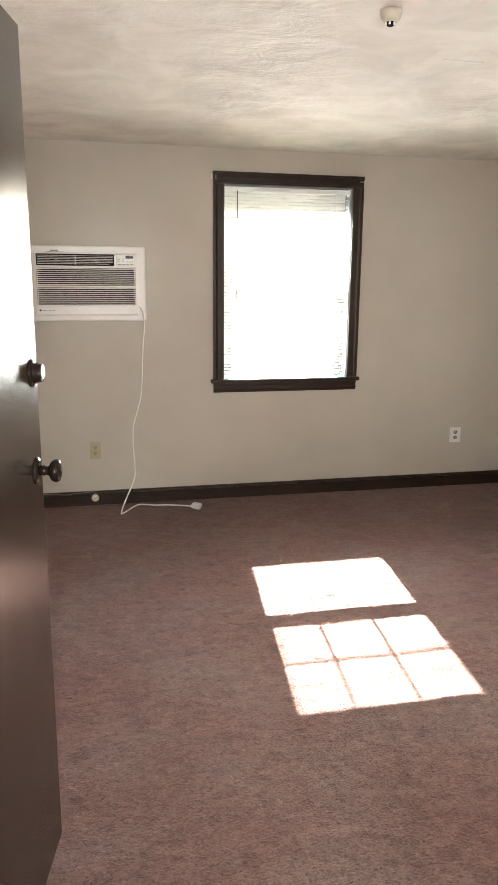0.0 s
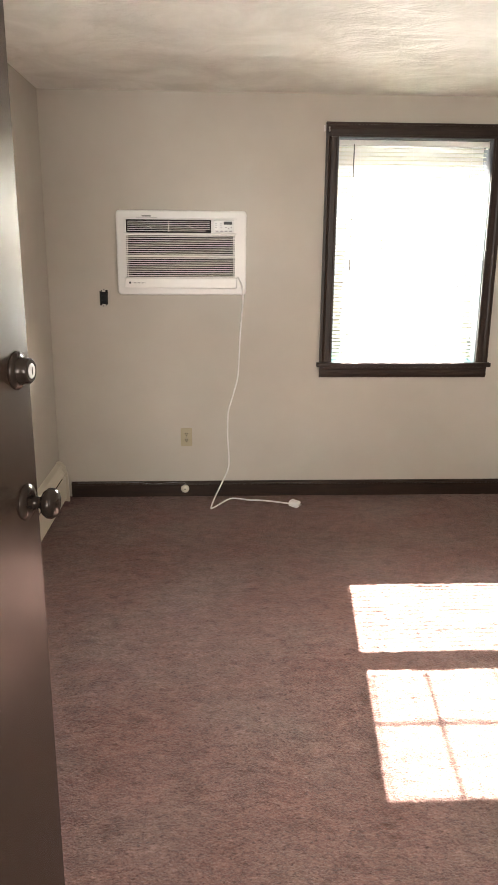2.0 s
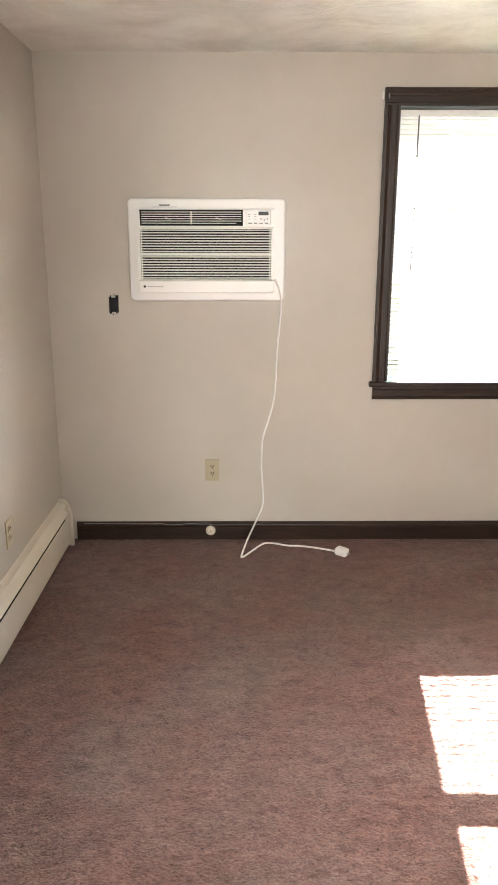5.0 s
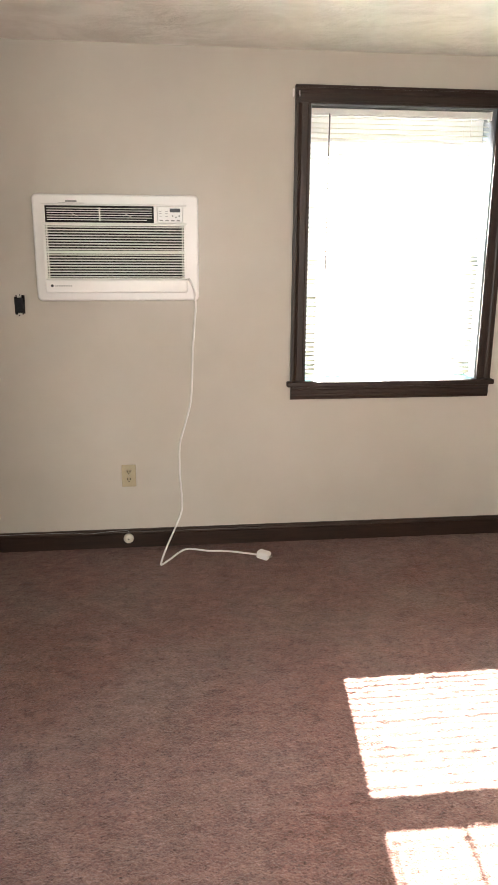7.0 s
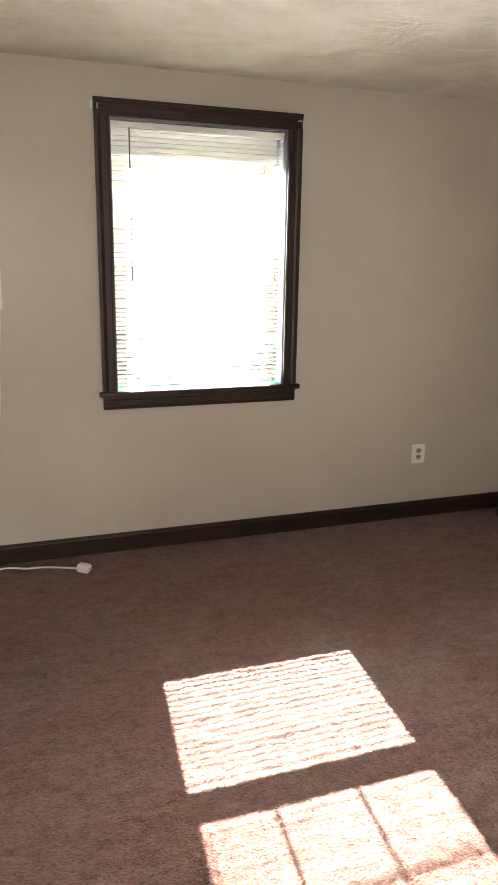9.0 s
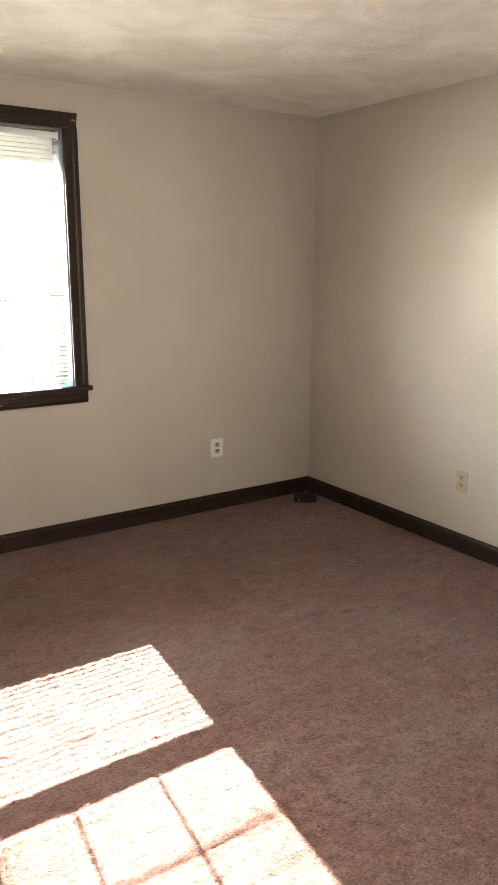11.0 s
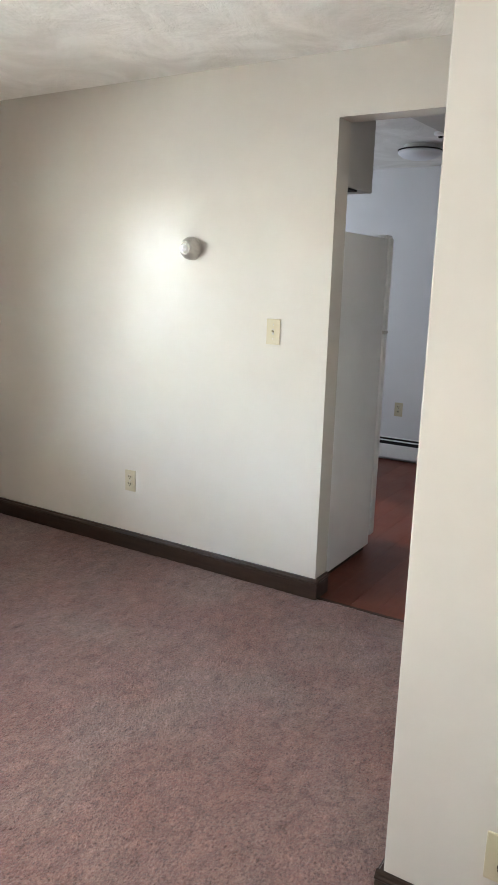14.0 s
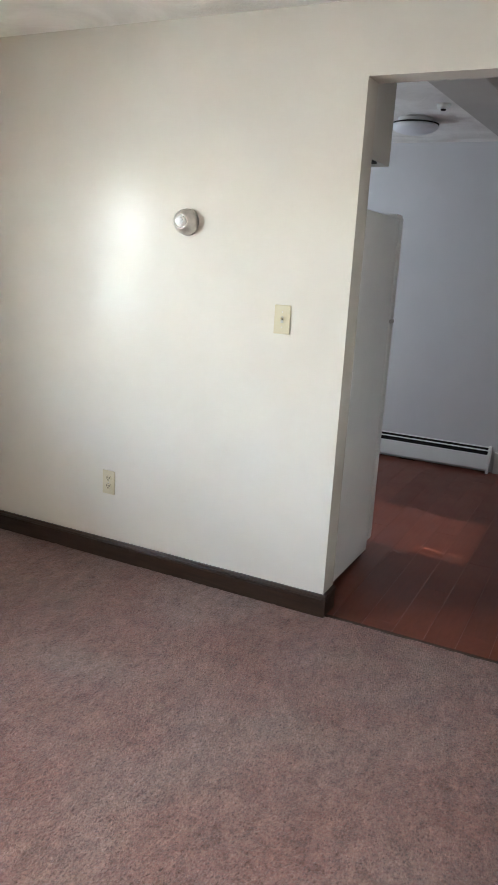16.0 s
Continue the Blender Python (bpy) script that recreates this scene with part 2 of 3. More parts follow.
def sweep(profile, start, end, up=(0, 0, 1)):
    """A moulding: a closed profile of (out, up) drawn from start to end; out is to the left of the way."""
    bm = bmesh.new()
    a, b, u = Vector(start), Vector(end), Vector(up)
    out = u.cross((b - a).normalized())
    ends = [[bm.verts.new(p + out * q + u * w) for q, w in profile] for p in (a, b)]
    k = len(profile)
    for i in range(k):
        bm.faces.new((ends[0][i], ends[0][(i + 1) % k], ends[1][(i + 1) % k], ends[1][i]))
    bm.faces.new(ends[0][::-1])
    bm.faces.new(ends[1])
    bmesh.ops.recalc_face_normals(bm, faces=bm.faces)
    return bm


def tube(points, radius, steps=10, sub=6):
    """A cord along a smooth curve through the points."""
    pts = [Vector(p) for p in points]
    ext = [2 * pts[0] - pts[1], *pts, 2 * pts[-1] - pts[-2]]
    line = []
    for i in range(1, len(ext) - 2):
        a, b, c, d = ext[i - 1:i + 3]
        for s in range(sub):
            t = s / sub
            line.append(0.5 * (2 * b + (c - a) * t + (2 * a - 5 * b + 4 * c - d) * t * t + (3 * b - a - 3 * c + d) * t ** 3))
    line.append(pts[-1])
    bm, rings = bmesh.new(), []
    side = Vector((1, 0.13, 0.07))
    for i, q in enumerate(line):
        way = (line[min(i + 1, len(line) - 1)] - line[max(i - 1, 0)]).normalized()
        side = (side - way * side.dot(way)).normalized()
        other = way.cross(side)
        rings.append([bm.verts.new(q + radius * (math.cos(a) * side + math.sin(a) * other))
                      for a in (2 * math.pi * k / steps for k in range(steps))])
    for a, b in zip(rings, rings[1:]):
        for k in range(steps):
            bm.faces.new((a[k], a[(k + 1) % steps], b[(k + 1) % steps], b[k])).smooth = True
    bm.faces.new(rings[0][::-1])
    bm.faces.new(rings[-1])
    return bm


def part(name, bm, mat, parent=None, label=""):
    """Links a bmesh as one mesh object, under its thing where one is given."""
    me = bpy.data.meshes.new(name)
    bmesh.ops.recalc_face_normals(bm, faces=bm.faces)
    bm.to_mesh(me)
    bm.free()
    me.materials.append(mat)
    ob = new(name, me)
    if parent:
        ob.parent = parent
        ob.matrix_parent_inverse = parent.matrix_basis.inverted()
    if label:
        ob["label"] = label
    return ob


def thing(name, x, y, z, label, category, group="", kind=""):
    ob = new(name)
    ob.matrix_basis = pose(x, y, z)
    ob.empty_display_size = 0.05
    return tagged(ob, label, category, group, kind)


def setting(name, bm, mat, label, category):
    return tagged(part(name, bm, mat), label, category, kind="structure")


# ---- the large structure ----
def pile_sheet(x0, x1, y0, y1, step):
    """A sheet of carpet whose pile stands in uneven tufts."""
    nx, ny = int((x1 - x0) / step), int((y1 - y0) / step)
    vs, fs = [], []
    for j in range(ny + 1):
        for i in range(nx + 1):
            x, y = x0 + (x1 - x0) * i / nx, y0 + (y1 - y0) * j / ny
            h = 0.0030 * noise.noise((x * 38, y * 38, 1.7)) + 0.0032 * noise.noise((x * 75, y * 75, 9.1)) + 0.0015 * noise.noise((x * 9, y * 9, 4.4))
            vs.append((x, y, h))
    for j in range(ny):
        for i in range(nx):
            a = j * (nx + 1) + i
            fs.append((a, a + 1, a + nx + 2, a + nx + 1))
    me = bpy.data.meshes.new("floor_carpet")
    me.from_pydata(vs, [], fs)
    me.shade_smooth()
    me.materials.append(CARPET)
    return me


tagged(new("floor_carpet", pile_sheet(LEFT_X, RIGHT_X + 0.02, ENTRY_Y - 0.12, WIN_Y, 0.0075)),
       "worn mauve-brown plush carpet with darker foot marks", "carpet", kind="structure")
fl = bmesh.new()
add_box(fl, LEFT_X - 0.12, STUB_X + 0.1, -2.0, ENTRY_Y - 0.12, -0.10, 0)
add_box(fl, LEFT_X - 0.12, RIGHT_X + 0.02, ENTRY_Y - 0.12, WIN_Y + 0.02, -0.10, -0.012)
setting("floor_slab", fl, CARPET, "carpeted floor of the hall and slab under the room", "floor")
kfloor = setting("floor_kitchen", box(RIGHT_X + 0.02, KIT_X + 0.1, 0.4, WIN_Y, -0.10, -0.006), DARK,
                 "red-brown laminate plank floor of the kitchen", "floor")
setting("ground", box(-60, 60, OUT_Y + 0.01, 120, -3.3, -3.2), GROUND, "pale ground far below the window", "ground")

bm = bmesh.new()
add_box(bm, LEFT_X - 0.12, WL, WIN_Y, OUT_Y, 0, CEIL)
add_box(bm, WR, 4.55, WIN_Y, OUT_Y, 0, CEIL)
add_box(bm, WL, WR, WIN_Y, OUT_Y, 0, WB - 0.03)
add_box(bm, WL, WR, WIN_Y, OUT_Y, WT, CEIL)
add_box(bm, 4.55, 5.35, WIN_Y, OUT_Y, 0, 0.95)
add_box(bm, 4.55, 5.35, WIN_Y, OUT_Y, 2.05, CEIL)
add_box(bm, 5.35, KIT_X + 0.1, WIN_Y, OUT_Y, 0, CEIL)
setting("wall_north", bm, WALL, "beige painted wall with the window in it", "wall")
setting("wall_west", box(LEFT_X - 0.12, LEFT_X, -2.0, WIN_Y, 0, CEIL), WALL, "beige painted wall above the baseboard heater", "wall")
bm = bmesh.new()
add_box(bm, RIGHT_X, RIGHT_X + 0.115, OPEN_Y1, WIN_Y, 0, CEIL, 0)
add_box(bm, RIGHT_X, RIGHT_X + 0.115, OPEN_Y0, OPEN_Y1, OPEN_Z, CEIL)
add_box(bm, RIGHT_X, RIGHT_X + 0.115, 0.4, OPEN_Y0 - 0.115, 0, CEIL)
setting("wall_east", bm, WALL, "off-white painted wall with a wide opening to the kitchen", "wall")
bm = bmesh.new()
add_box(bm, STUB_X, STUB_X + 0.115, -2.0, STUB_Y, 0, CEIL, 0.004, 2)
add_box(bm, STUB_X + 0.115, RIGHT_X + 0.115, STUB_Y - 0.115, STUB_Y, 0, CEIL)
setting("wall_stub", bm, WALL, "off-white wall corner jutting into the room", "wall")
bm = bmesh.new()
DX0, DX1 = -0.285, 0.63
add_box(bm, LEFT_X, DX0 - 0.03, ENTRY_Y - 0.12, ENTRY_Y, 0, CEIL)
add_box(bm, DX1 + 0.03, 0.71, ENTRY_Y - 0.12, ENTRY_Y, 0, CEIL)
# opening between x 0.71 and 1.41 is added for the south fill lamp
add_box(bm, 1.41, STUB_X, ENTRY_Y - 0.12, ENTRY_Y, 0, CEIL)
add_box(bm, 0.71, 1.41, ENTRY_Y - 0.12, ENTRY_Y, 0, 0.90)
add_box(bm, 0.71, 1.41, ENTRY_Y - 0.12, ENTRY_Y, 2.0, CEIL)
add_box(bm, DX0 - 0.03, DX1 + 0.03, ENTRY_Y - 0.12, ENTRY_Y, 2.09, CEIL)
setting("wall_south", bm, WALL, "beige wall round the entry doorway", "wall")
setting("wall_hall", box(LEFT_X, STUB_X, -2.12, -2.0, 0, CEIL), WALL, "plain beige end wall of the hall", "wall")
bm = bmesh.new()
add_box(bm, KIT_X, KIT_X + 0.1, 0.4, WIN_Y, 0, CEIL)
add_box(bm, RIGHT_X + 0.115, KIT_X, 0.3, 0.4, 0, CEIL)
setting("wall_kitchen", bm, KWALL, "plain grey-white painted kitchen wall", "wall")
bm = bmesh.new()
add_box(bm, LEFT_X - 0.12, KIT_X + 0.1, -2.12, OUT_Y, CEIL, CEIL + 0.12)
setting("ceiling", bm, CEILING, "white ceiling with swirled plaster texture", "ceiling")
beam = box(-0.50, 2.28, -0.123, 0.123, 2.200, CEIL + 0.002, 0.004)
bmesh.ops.transform(beam, matrix=pose(3.99, 2.357, 0, 0, 0, -3.8), verts=beam.verts)
setting("kitchen_beam", beam, CABINET, "painted ceiling beam in the kitchen", "beam")

# entry doorway frame
jamb = tagged(new("door_frame"), "dark-stained wooden frame of the entry doorway", "door frame", kind="structure")
part("jamb", box(DX0 - 0.03, DX0, ENTRY_Y - 0.13, ENTRY_Y + 0.006, 0, 2.06), TRIM_Z, jamb)
part("jamb", box(DX1, DX1 + 0.03, ENTRY_Y - 0.13, ENTRY_Y + 0.006, 0, 2.06), TRIM_Z, jamb)
part("head", box(DX0 - 0.03, DX1 + 0.03, ENTRY_Y - 0.13, ENTRY_Y + 0.006, 2.06, 2.09), TRIM_X, jamb)

# baseboards: a flat board with a moulded cap
CAP = [(0, 0), (0.012, 0), (0.012, 0.070), (0.009, 0.073), (0.009, 0.077), (0.0165, 0.080), (0.0180, 0.084), (0.0165, 0.088),
       (0.0115, 0.090), (0.0115, 0.093), (0.008, 0.0980), (0.0, BASE_H)]


def baseboard(start, end, mat, label):
    return setting("baseboard", sweep(CAP, start, end), mat, label, "baseboard")


BB = "dark-stained wooden baseboard with a moulded cap"
baseboard((RIGHT_X - 0.015, WIN_Y, 0), (LEFT_X + 0.07, WIN_Y, 0), TRIM_X, BB)
baseboard((RIGHT_X, OPEN_Y1 - 0.015, 0), (RIGHT_X, WIN_Y, 0), TRIM_Y, BB)
baseboard((RIGHT_X + 0.115, OPEN_Y1, 0), (RIGHT_X, OPEN_Y1, 0), TRIM_X, BB)
baseboard((STUB_X, ENTRY_Y + 0.015, 0), (STUB_X, STUB_Y + 0.015, 0), TRIM_Y, BB)
baseboard((STUB_X, STUB_Y, 0), (RIGHT_X + 0.1, STUB_Y, 0), TRIM_X, BB)

# ---- window ----
window = tagged(new("window_1"), "dark-trimmed double-hung window with muntins in the upper sash", "window", kind="structure")
CY = WIN_Y - 0.022
# casing profile across its width: flat with a raised outer back band
CASE = [(0, 0), (0.016, 0), (0.016, 0.010), (0.013, 0.013), (0.013, 0.040), (0.016, 0.043), (0.018, 0.050), (0.022, 0.056), (0.022, 0.070), (0, 0.070)]


def casing(name, start, end, up, mat):
    return part(name, sweep(CASE, start, end, up), mat, window)


casing("casing", (WL, WIN_Y, WT), (WL, WIN_Y, WB - 0.002), (-1, 0, 0), TRIM_Z)
casing("casing", (WR, WIN_Y, WB - 0.002), (WR, WIN_Y, WT), (1, 0, 0), TRIM_Z)
casing("head_casing", (WR + 0.07, WIN_Y - 0.001, WT), (WL - 0.07, WIN_Y - 0.001, WT), (0, 0, 1), TRIM_X)
part("head_cap", box(WL - 0.072, WR + 0.072, WIN_Y - 0.027, WIN_Y, WT + 0.063, WT + 0.0745, 0.002), TRIM_X, window)
part("window_sill", box(WL - 0.088, WR + 0.088, WIN_Y - 0.040, WIN_Y, WB - 0.028, WB - 0.002, 0.006, 3), TRIM_X, window)
part("window_sill", box(WL, WR, WIN_Y, 5.08, WB - 0.028, WB - 0.004), TEAL, window, "teal painted inner sill board")
APRON = [(0, 0), (0.012, 0), (0.014, 0.012), (0.018, 0.018), (0.018, 0.026), (0.015, 0.030), (0.015, 0.046), (0.019, 0.052), (0.019, 0.065), (0, 0.065)]
part("apron", sweep(APRON, (WR + 0.068, WIN_Y, 0.749), (WL - 0.068, WIN_Y, 0.749)), TRIM_X, window)
# reveals: dark boards, lightened to blue-grey in colour for the window glare
part("reveal", box(WL, WL + 0.006, WIN_Y, 5.08, WB - 0.004, WT), GLARE_JAMB, window, "dark reveal board with window glare put into its blue-grey colour")
part("reveal", box(WR - 0.006, WR, WIN_Y, 5.08, WB - 0.004, WT), GLARE_JAMB, window, "dark reveal board with window glare put into its blue-grey colour")
part("reveal", box(WL + 0.006, WR - 0.006, WIN_Y, 5.08, WT - 0.006, WT), GLARE_JAMB, window, "dark reveal board with window glare put into its blue-grey colour")
part("head_filler", box(WL + 0.006, WR - 0.006, 5.006, 5.08, 1.955, WT - 0.006), BRIGHT, window)


GR = 1.729


def sash(y, z0, z1, stile, top, bottom, glass_left):
    f = part("sash", box(0.923, glass_left, y, y + 0.032, z0, z1, 0.003), WHITE, window, "white sash frame")
    part("stile", box(GR, GR + stile, y, y + 0.032, z0, z1, 0.003), WHITE, f)
    part("rail", box(glass_left, GR, y, y + 0.032, z1 - top, z1, 0.003), WHITE, f)
    part("rail", box(glass_left, GR, y, y + 0.032, z0, z0 + bottom, 0.003), WHITE, f)
    g = part("pane", box(glass_left - 0.002, GR + 0.002, y + 0.014, y + 0.018, z0 + bottom - 0.002, z1 - top + 0.002), GLASS, f)
    g.visible_shadow = False
    return f


sash(4.996, WB - 0.004, 1.414, 0.047, 0.050, 0.028, 0.985)
upper = sash(5.033, 1.374, 1.955, 0.047, 0.058, 0.064, 1.004)
for x in (1.220, 1.475):
    part("muntin", box(x - 0.006, x + 0.006, 5.043, 5.055, 1.438, 1.897, 0.002), WHITE, upper)
part("muntin", box(1.004, GR, 5.044, 5.054, 1.659, 1.671, 0.002), WHITE, upper)

# ---- blind ----
BY, BX0, BX1 = 4.928, 0.918, 1.776
blind = thing("window_blind", 1.35, BY, 0.862, "cream vinyl mini blind with open slats, lowered to the sill", "blind")
hr = part("headrail", box(BX0, BX1, BY - 0.014, BY + 0.014, 2.061, 2.089, 0.002), WHITE, blind)
part("end_bracket", box(BX1 - 0.004, BX1 + 0.006, BY - 0.018, BY + 0.016, 2.053, 2.092, 0.001), WHITE, hr)
part("end_bracket", box(BX0 - 0.006, BX0 + 0.004, BY - 0.018, BY + 0.016, 2.053, 2.092, 0.001), WHITE, hr)
part("bottom_rail", box(BX0 + 0.004, BX1 - 0.004, BY - 0.012, BY + 0.012, 0.862, 0.874, 0.003), VINYL, blind)
sb = bmesh.new()
rows = []
for k in range(5):
    u = (k / 4 - 0.5) * 0.025
    z = 0.0016 * (1 - (2 * k / 4 - 1) ** 2)
    rows.append([sb.verts.new((x, u, z)) for x in (BX0 + 0.003, BX1 - 0.003)])
for a, b in zip(rows, rows[1:]):
    sb.faces.new((a[0], a[1], b[1], b[0])).smooth = True
slat_mesh = bpy.data.meshes.new("slat")
bmesh.ops.solidify(sb, geom=sb.faces[:], thickness=0.0004)
sb.to_mesh(slat_mesh)
sb.free()
slat_mesh.materials.append(VINYL)
SLATS = 54
for k in range(SLATS):
    o = new("slat", slat_mesh)
    o.parent = blind
    o.matrix_parent_inverse = blind.matrix_basis.inverted()
    o.matrix_basis = pose(random.uniform(-0.0008, 0.0008), BY, 0.889 + k * (2.049 - 0.889) / (SLATS - 1), 13 + random.uniform(-2.0, 2.0), random.uniform(-0.08, 0.08), 0)
for x in (1.045, 1.347, 1.65):
    part("ladder_cord", box(x - 0.0007, x + 0.0007, BY - 0.0135, BY - 0.0125, 0.874, 2.061), WHITE, blind)
part("tilt_wand", lathe([(0, 0.0016), (0.01, 0.0036), (0.68, 0.0036), (0.70, 0.0016)], (1.004, BY - 0.03, 2.066), (0, 0, -1), 8), WAND, blind, "clear grey tilt wand")
cordp = part("pull_cord", tube([(1.680, BY - 0.018, 2.062), (1.681, BY - 0.022, 1.99), (1.679, BY - 0.022, 1.915)], 0.0013, 6, 3), WHITE, blind)
part("tassel", lathe([(0, 0.002), (0.004, 0.004), (0.022, 0.007), (0.024, 0.003)], (1.679, BY - 0.022, 1.918), (0, 0, -1), 10), WHITE, cordp)


def rod_bracket(x, z, flat):
    b = thing("curtain_rod_bracket", x, CY, z, "small white metal curtain rod bracket on the window trim", "bracket", "curtain rod brackets")
    w, h = (0.022, 0.006) if flat else (0.006, 0.026)
    part("plate", box(x - w / 2, x + w / 2, CY - 0.006, CY, z - h / 2, z + h / 2, 0.001), STEEL, b)
    part("hook", box(x - w / 2, x - w / 2 + 0.005, CY - 0.026, CY - 0.004, z - h / 2, z - h / 2 + 0.005, 0.001), STEEL, b)


rod_bracket(WL - 0.055, WT + 0.036, False)
rod_bracket(WR + 0.050, WT + 0.040, True)
side = thing("curtain_rod_bracket", WL - 0.078, WIN_Y, 2.14, "small white metal curtain rod bracket on the wall beside the trim", "bracket", "curtain rod brackets")
part("plate", box(WL - 0.083, WL - 0.074, WIN_Y - 0.010, WIN_Y, 2.125, 2.158, 0.002), WHITE, side)

# ---- air conditioner ----
AX0, AX1, AZ0, AZ1 = -0.265, 0.467, 1.213, 1.677
BX_0, BX_1, BZ0, BZ1 = -0.219, 0.411, 1.252, 1.633
F = WIN_Y - 0.098
ac = thing("air_conditioner", 0.1, WIN_Y, AZ0, "white through-wall air conditioner with louvred front and a control panel", "air conditioner")


def frame_mesh(x0, x1, z0, z1, w, y0, y1, bevel):
    bm = bmesh.new()
    add_box(bm, x0, x1, y0, y1, z0, z0 + w[2], bevel, 2)
    add_box(bm, x0, x1, y0, y1, z1 - w[3], z1, bevel, 2)
    add_box(bm, x0, x0 + w[0], y0, y1, z0, z1, bevel, 2)
    add_box(bm, x1 - w[1], x1, y0, y1, z0, z1, bevel, 2)
    return bm


bm = bmesh.new()
vs = bmesh.ops.create_cube(bm, size=1, matrix=Matrix.LocRotScale(((AX0 + AX1) / 2, WIN_Y - 0.023, (AZ0 + AZ1) / 2), None, (AX1 - AX0, 0.046, AZ1 - AZ0)))["verts"]
upright = [e for e in bm.edges if abs(e.verts[0].co.y - e.verts[1].co.y) > 0.01]
bmesh.ops.bevel(bm, geom=upright, offset=0.022, segments=6, affect="EDGES", profile=0.5)
front = [e for e in bm.edges if all(v.co.y < WIN_Y - 0.04 for v in e.verts)]
bmesh.ops.bevel(bm, geom=front, offset=0.009, segments=3, affect="EDGES", profile=0.5)
part("trim_frame", bm, WHITE, ac)
VX0, VX1, VZ0, VZ1 = -0.203, 0.267, 1.555, 1.625
GX0, GX1, GZ0, GZ1 = -0.216, 0.408, 1.311, 1.547
bm = bmesh.new()
add_box(bm, BX_0, BX_1, F, WIN_Y - 0.02, BZ0, GZ0, 0.006, 2)
add_box(bm, BX_0, BX_1, F + 0.006, WIN_Y - 0.02, GZ1, VZ0, 0.002)
add_box(bm, BX_0, BX_1, F + 0.002, WIN_Y - 0.02, VZ1, BZ1, 0.003, 2)
add_box(bm, BX_0, VX0, F + 0.004, WIN_Y - 0.02, VZ0, VZ1)
add_box(bm, VX1, BX_1, F + 0.004, WIN_Y - 0.02, VZ0, VZ1)
add_box(bm, BX_0, GX0, F + 0.005, WIN_Y - 0.02, GZ0, GZ1)
add_box(bm, GX1, BX_1, F + 0.005, WIN_Y - 0.02, GZ0, GZ1)
body = part("body", bm, WHITE, ac)
part("cavity", box(VX0, VX1, F + 0.03, WIN_Y - 0.021, VZ0, VZ1), BLACK, body, "dark air outlet behind the vanes")
part("cavity", box(GX0, GX1, F + 0.022, WIN_Y - 0.021, GZ0, GZ1), DARK, body, "dark filter behind the grille")
vent = part("air_outlet", frame_mesh(VX0, VX1, VZ0, VZ1, (0.006,) * 4, F + 0.001, F + 0.02, 0.001), BLACK, ac, "black outlet surround")
for k in range(6):
    z = VZ0 + 0.011 + k * 0.0098
    x1 = VX1 - 0.03 if k == 0 else VX1 - 0.007
    vbm = box(VX0 + 0.007, x1, -0.003, 0.003, -0.0015, 0.0015, 0.0006)
    bmesh.ops.transform(vbm, matrix=pose(0, F + 0.004, z, 14), verts=vbm.verts)
    part("vane", vbm, WHITE, vent)
part("divider", box(0.028, 0.034, F + 0.003, F + 0.016, VZ0 + 0.006, VZ1 - 0.006), WHITE, vent)
for x in (-0.075, 0.155):
    hb = box(-0.012, 0.012, -0.002, 0.004, -0.0022, 0.0022, 0.001)
    bmesh.ops.transform(hb, matrix=pose(x, F + 0.002, 1.586, 0, 18, 0), verts=hb.verts)
    part("vane_tab", hb, WHITE, vent)
grille = part("grille", frame_mesh(GX0, GX1, GZ0, GZ1, (0.010, 0.010, 0.004, 0.006), F + 0.002, F + 0.02, 0.001), WHITE, ac)
N = 19
for k in range(N):
    z = GZ0 + 0.010 + k * (GZ1 - GZ0 - 0.022) / (N - 1)
    h = 0.0060 if k == 9 else 0.0023
    gb = box(GX0 + 0.008, GX1 - 0.008, 0, 0.008, -h, h, 0.001)
    bmesh.ops.transform(gb, matrix=pose(0, F + 0.003 - (0.002 if k == 9 else 0), z, 12), verts=gb.verts)
    part("louvre", gb, WHITE, grille)
for x in (GX0 + 0.016, GX1 - 0.016):
    part("rib", box(x - 0.002, x + 0.002, F + 0.005, F + 0.02, GZ0, GZ1), WHITE, grille)
panel = part("control_panel", box(0.281, 0.395, F + 0.0015, F + 0.01, 1.557, 1.625, 0.003, 2), BRIGHT, ac)
part("display", box(0.338, 0.384, F, F + 0.004, 1.601, 1.617, 0.001), SCREEN, panel, "dark display")
for k in range(4):
    part("button", box(0.292 + k * 0.025, 0.308 + k * 0.025, F, F + 0.004, 1.563, 1.569, 0.001), GREY, panel, "grey button")
for x, z in ((0.350, 1.585), (0.365, 1.580), (0.379, 1.585)):
    part("button", lathe([(0, 0.0036), (0.002, 0.0032)], (x, F + 0.0018, z), (0, -1, 0), 10), GREY, panel, "grey button")
for x in (0.290, 0.318):
    for k in range(3):
        part("print", box(x, x + 0.011, F + 0.0008, F + 0.003, 1.583 + k * 0.0105, 1.5855 + k * 0.0105), GREY, panel, "small grey print")
logo = part("logo", lathe([(0, 0.0065), (0.001, 0.0062)], (-0.190, F + 0.0008, 1.283), (0, -1, 0), 14), SCREEN, ac, "small dark emblem")
for k in range(10):
    part("print", box(-0.176 + k * 0.0075, -0.1725 + k * 0.0075, F - 0.0006, F + 0.001, 1.2795, 1.2850), GREY, logo, "row of small grey print")
# scuffed paint and torn film on the top edge
sc = bmesh.new()
add_box(sc, -0.150, -0.035, WIN_Y - 0.0475, WIN_Y - 0.0445, 1.6375, 1.6395)
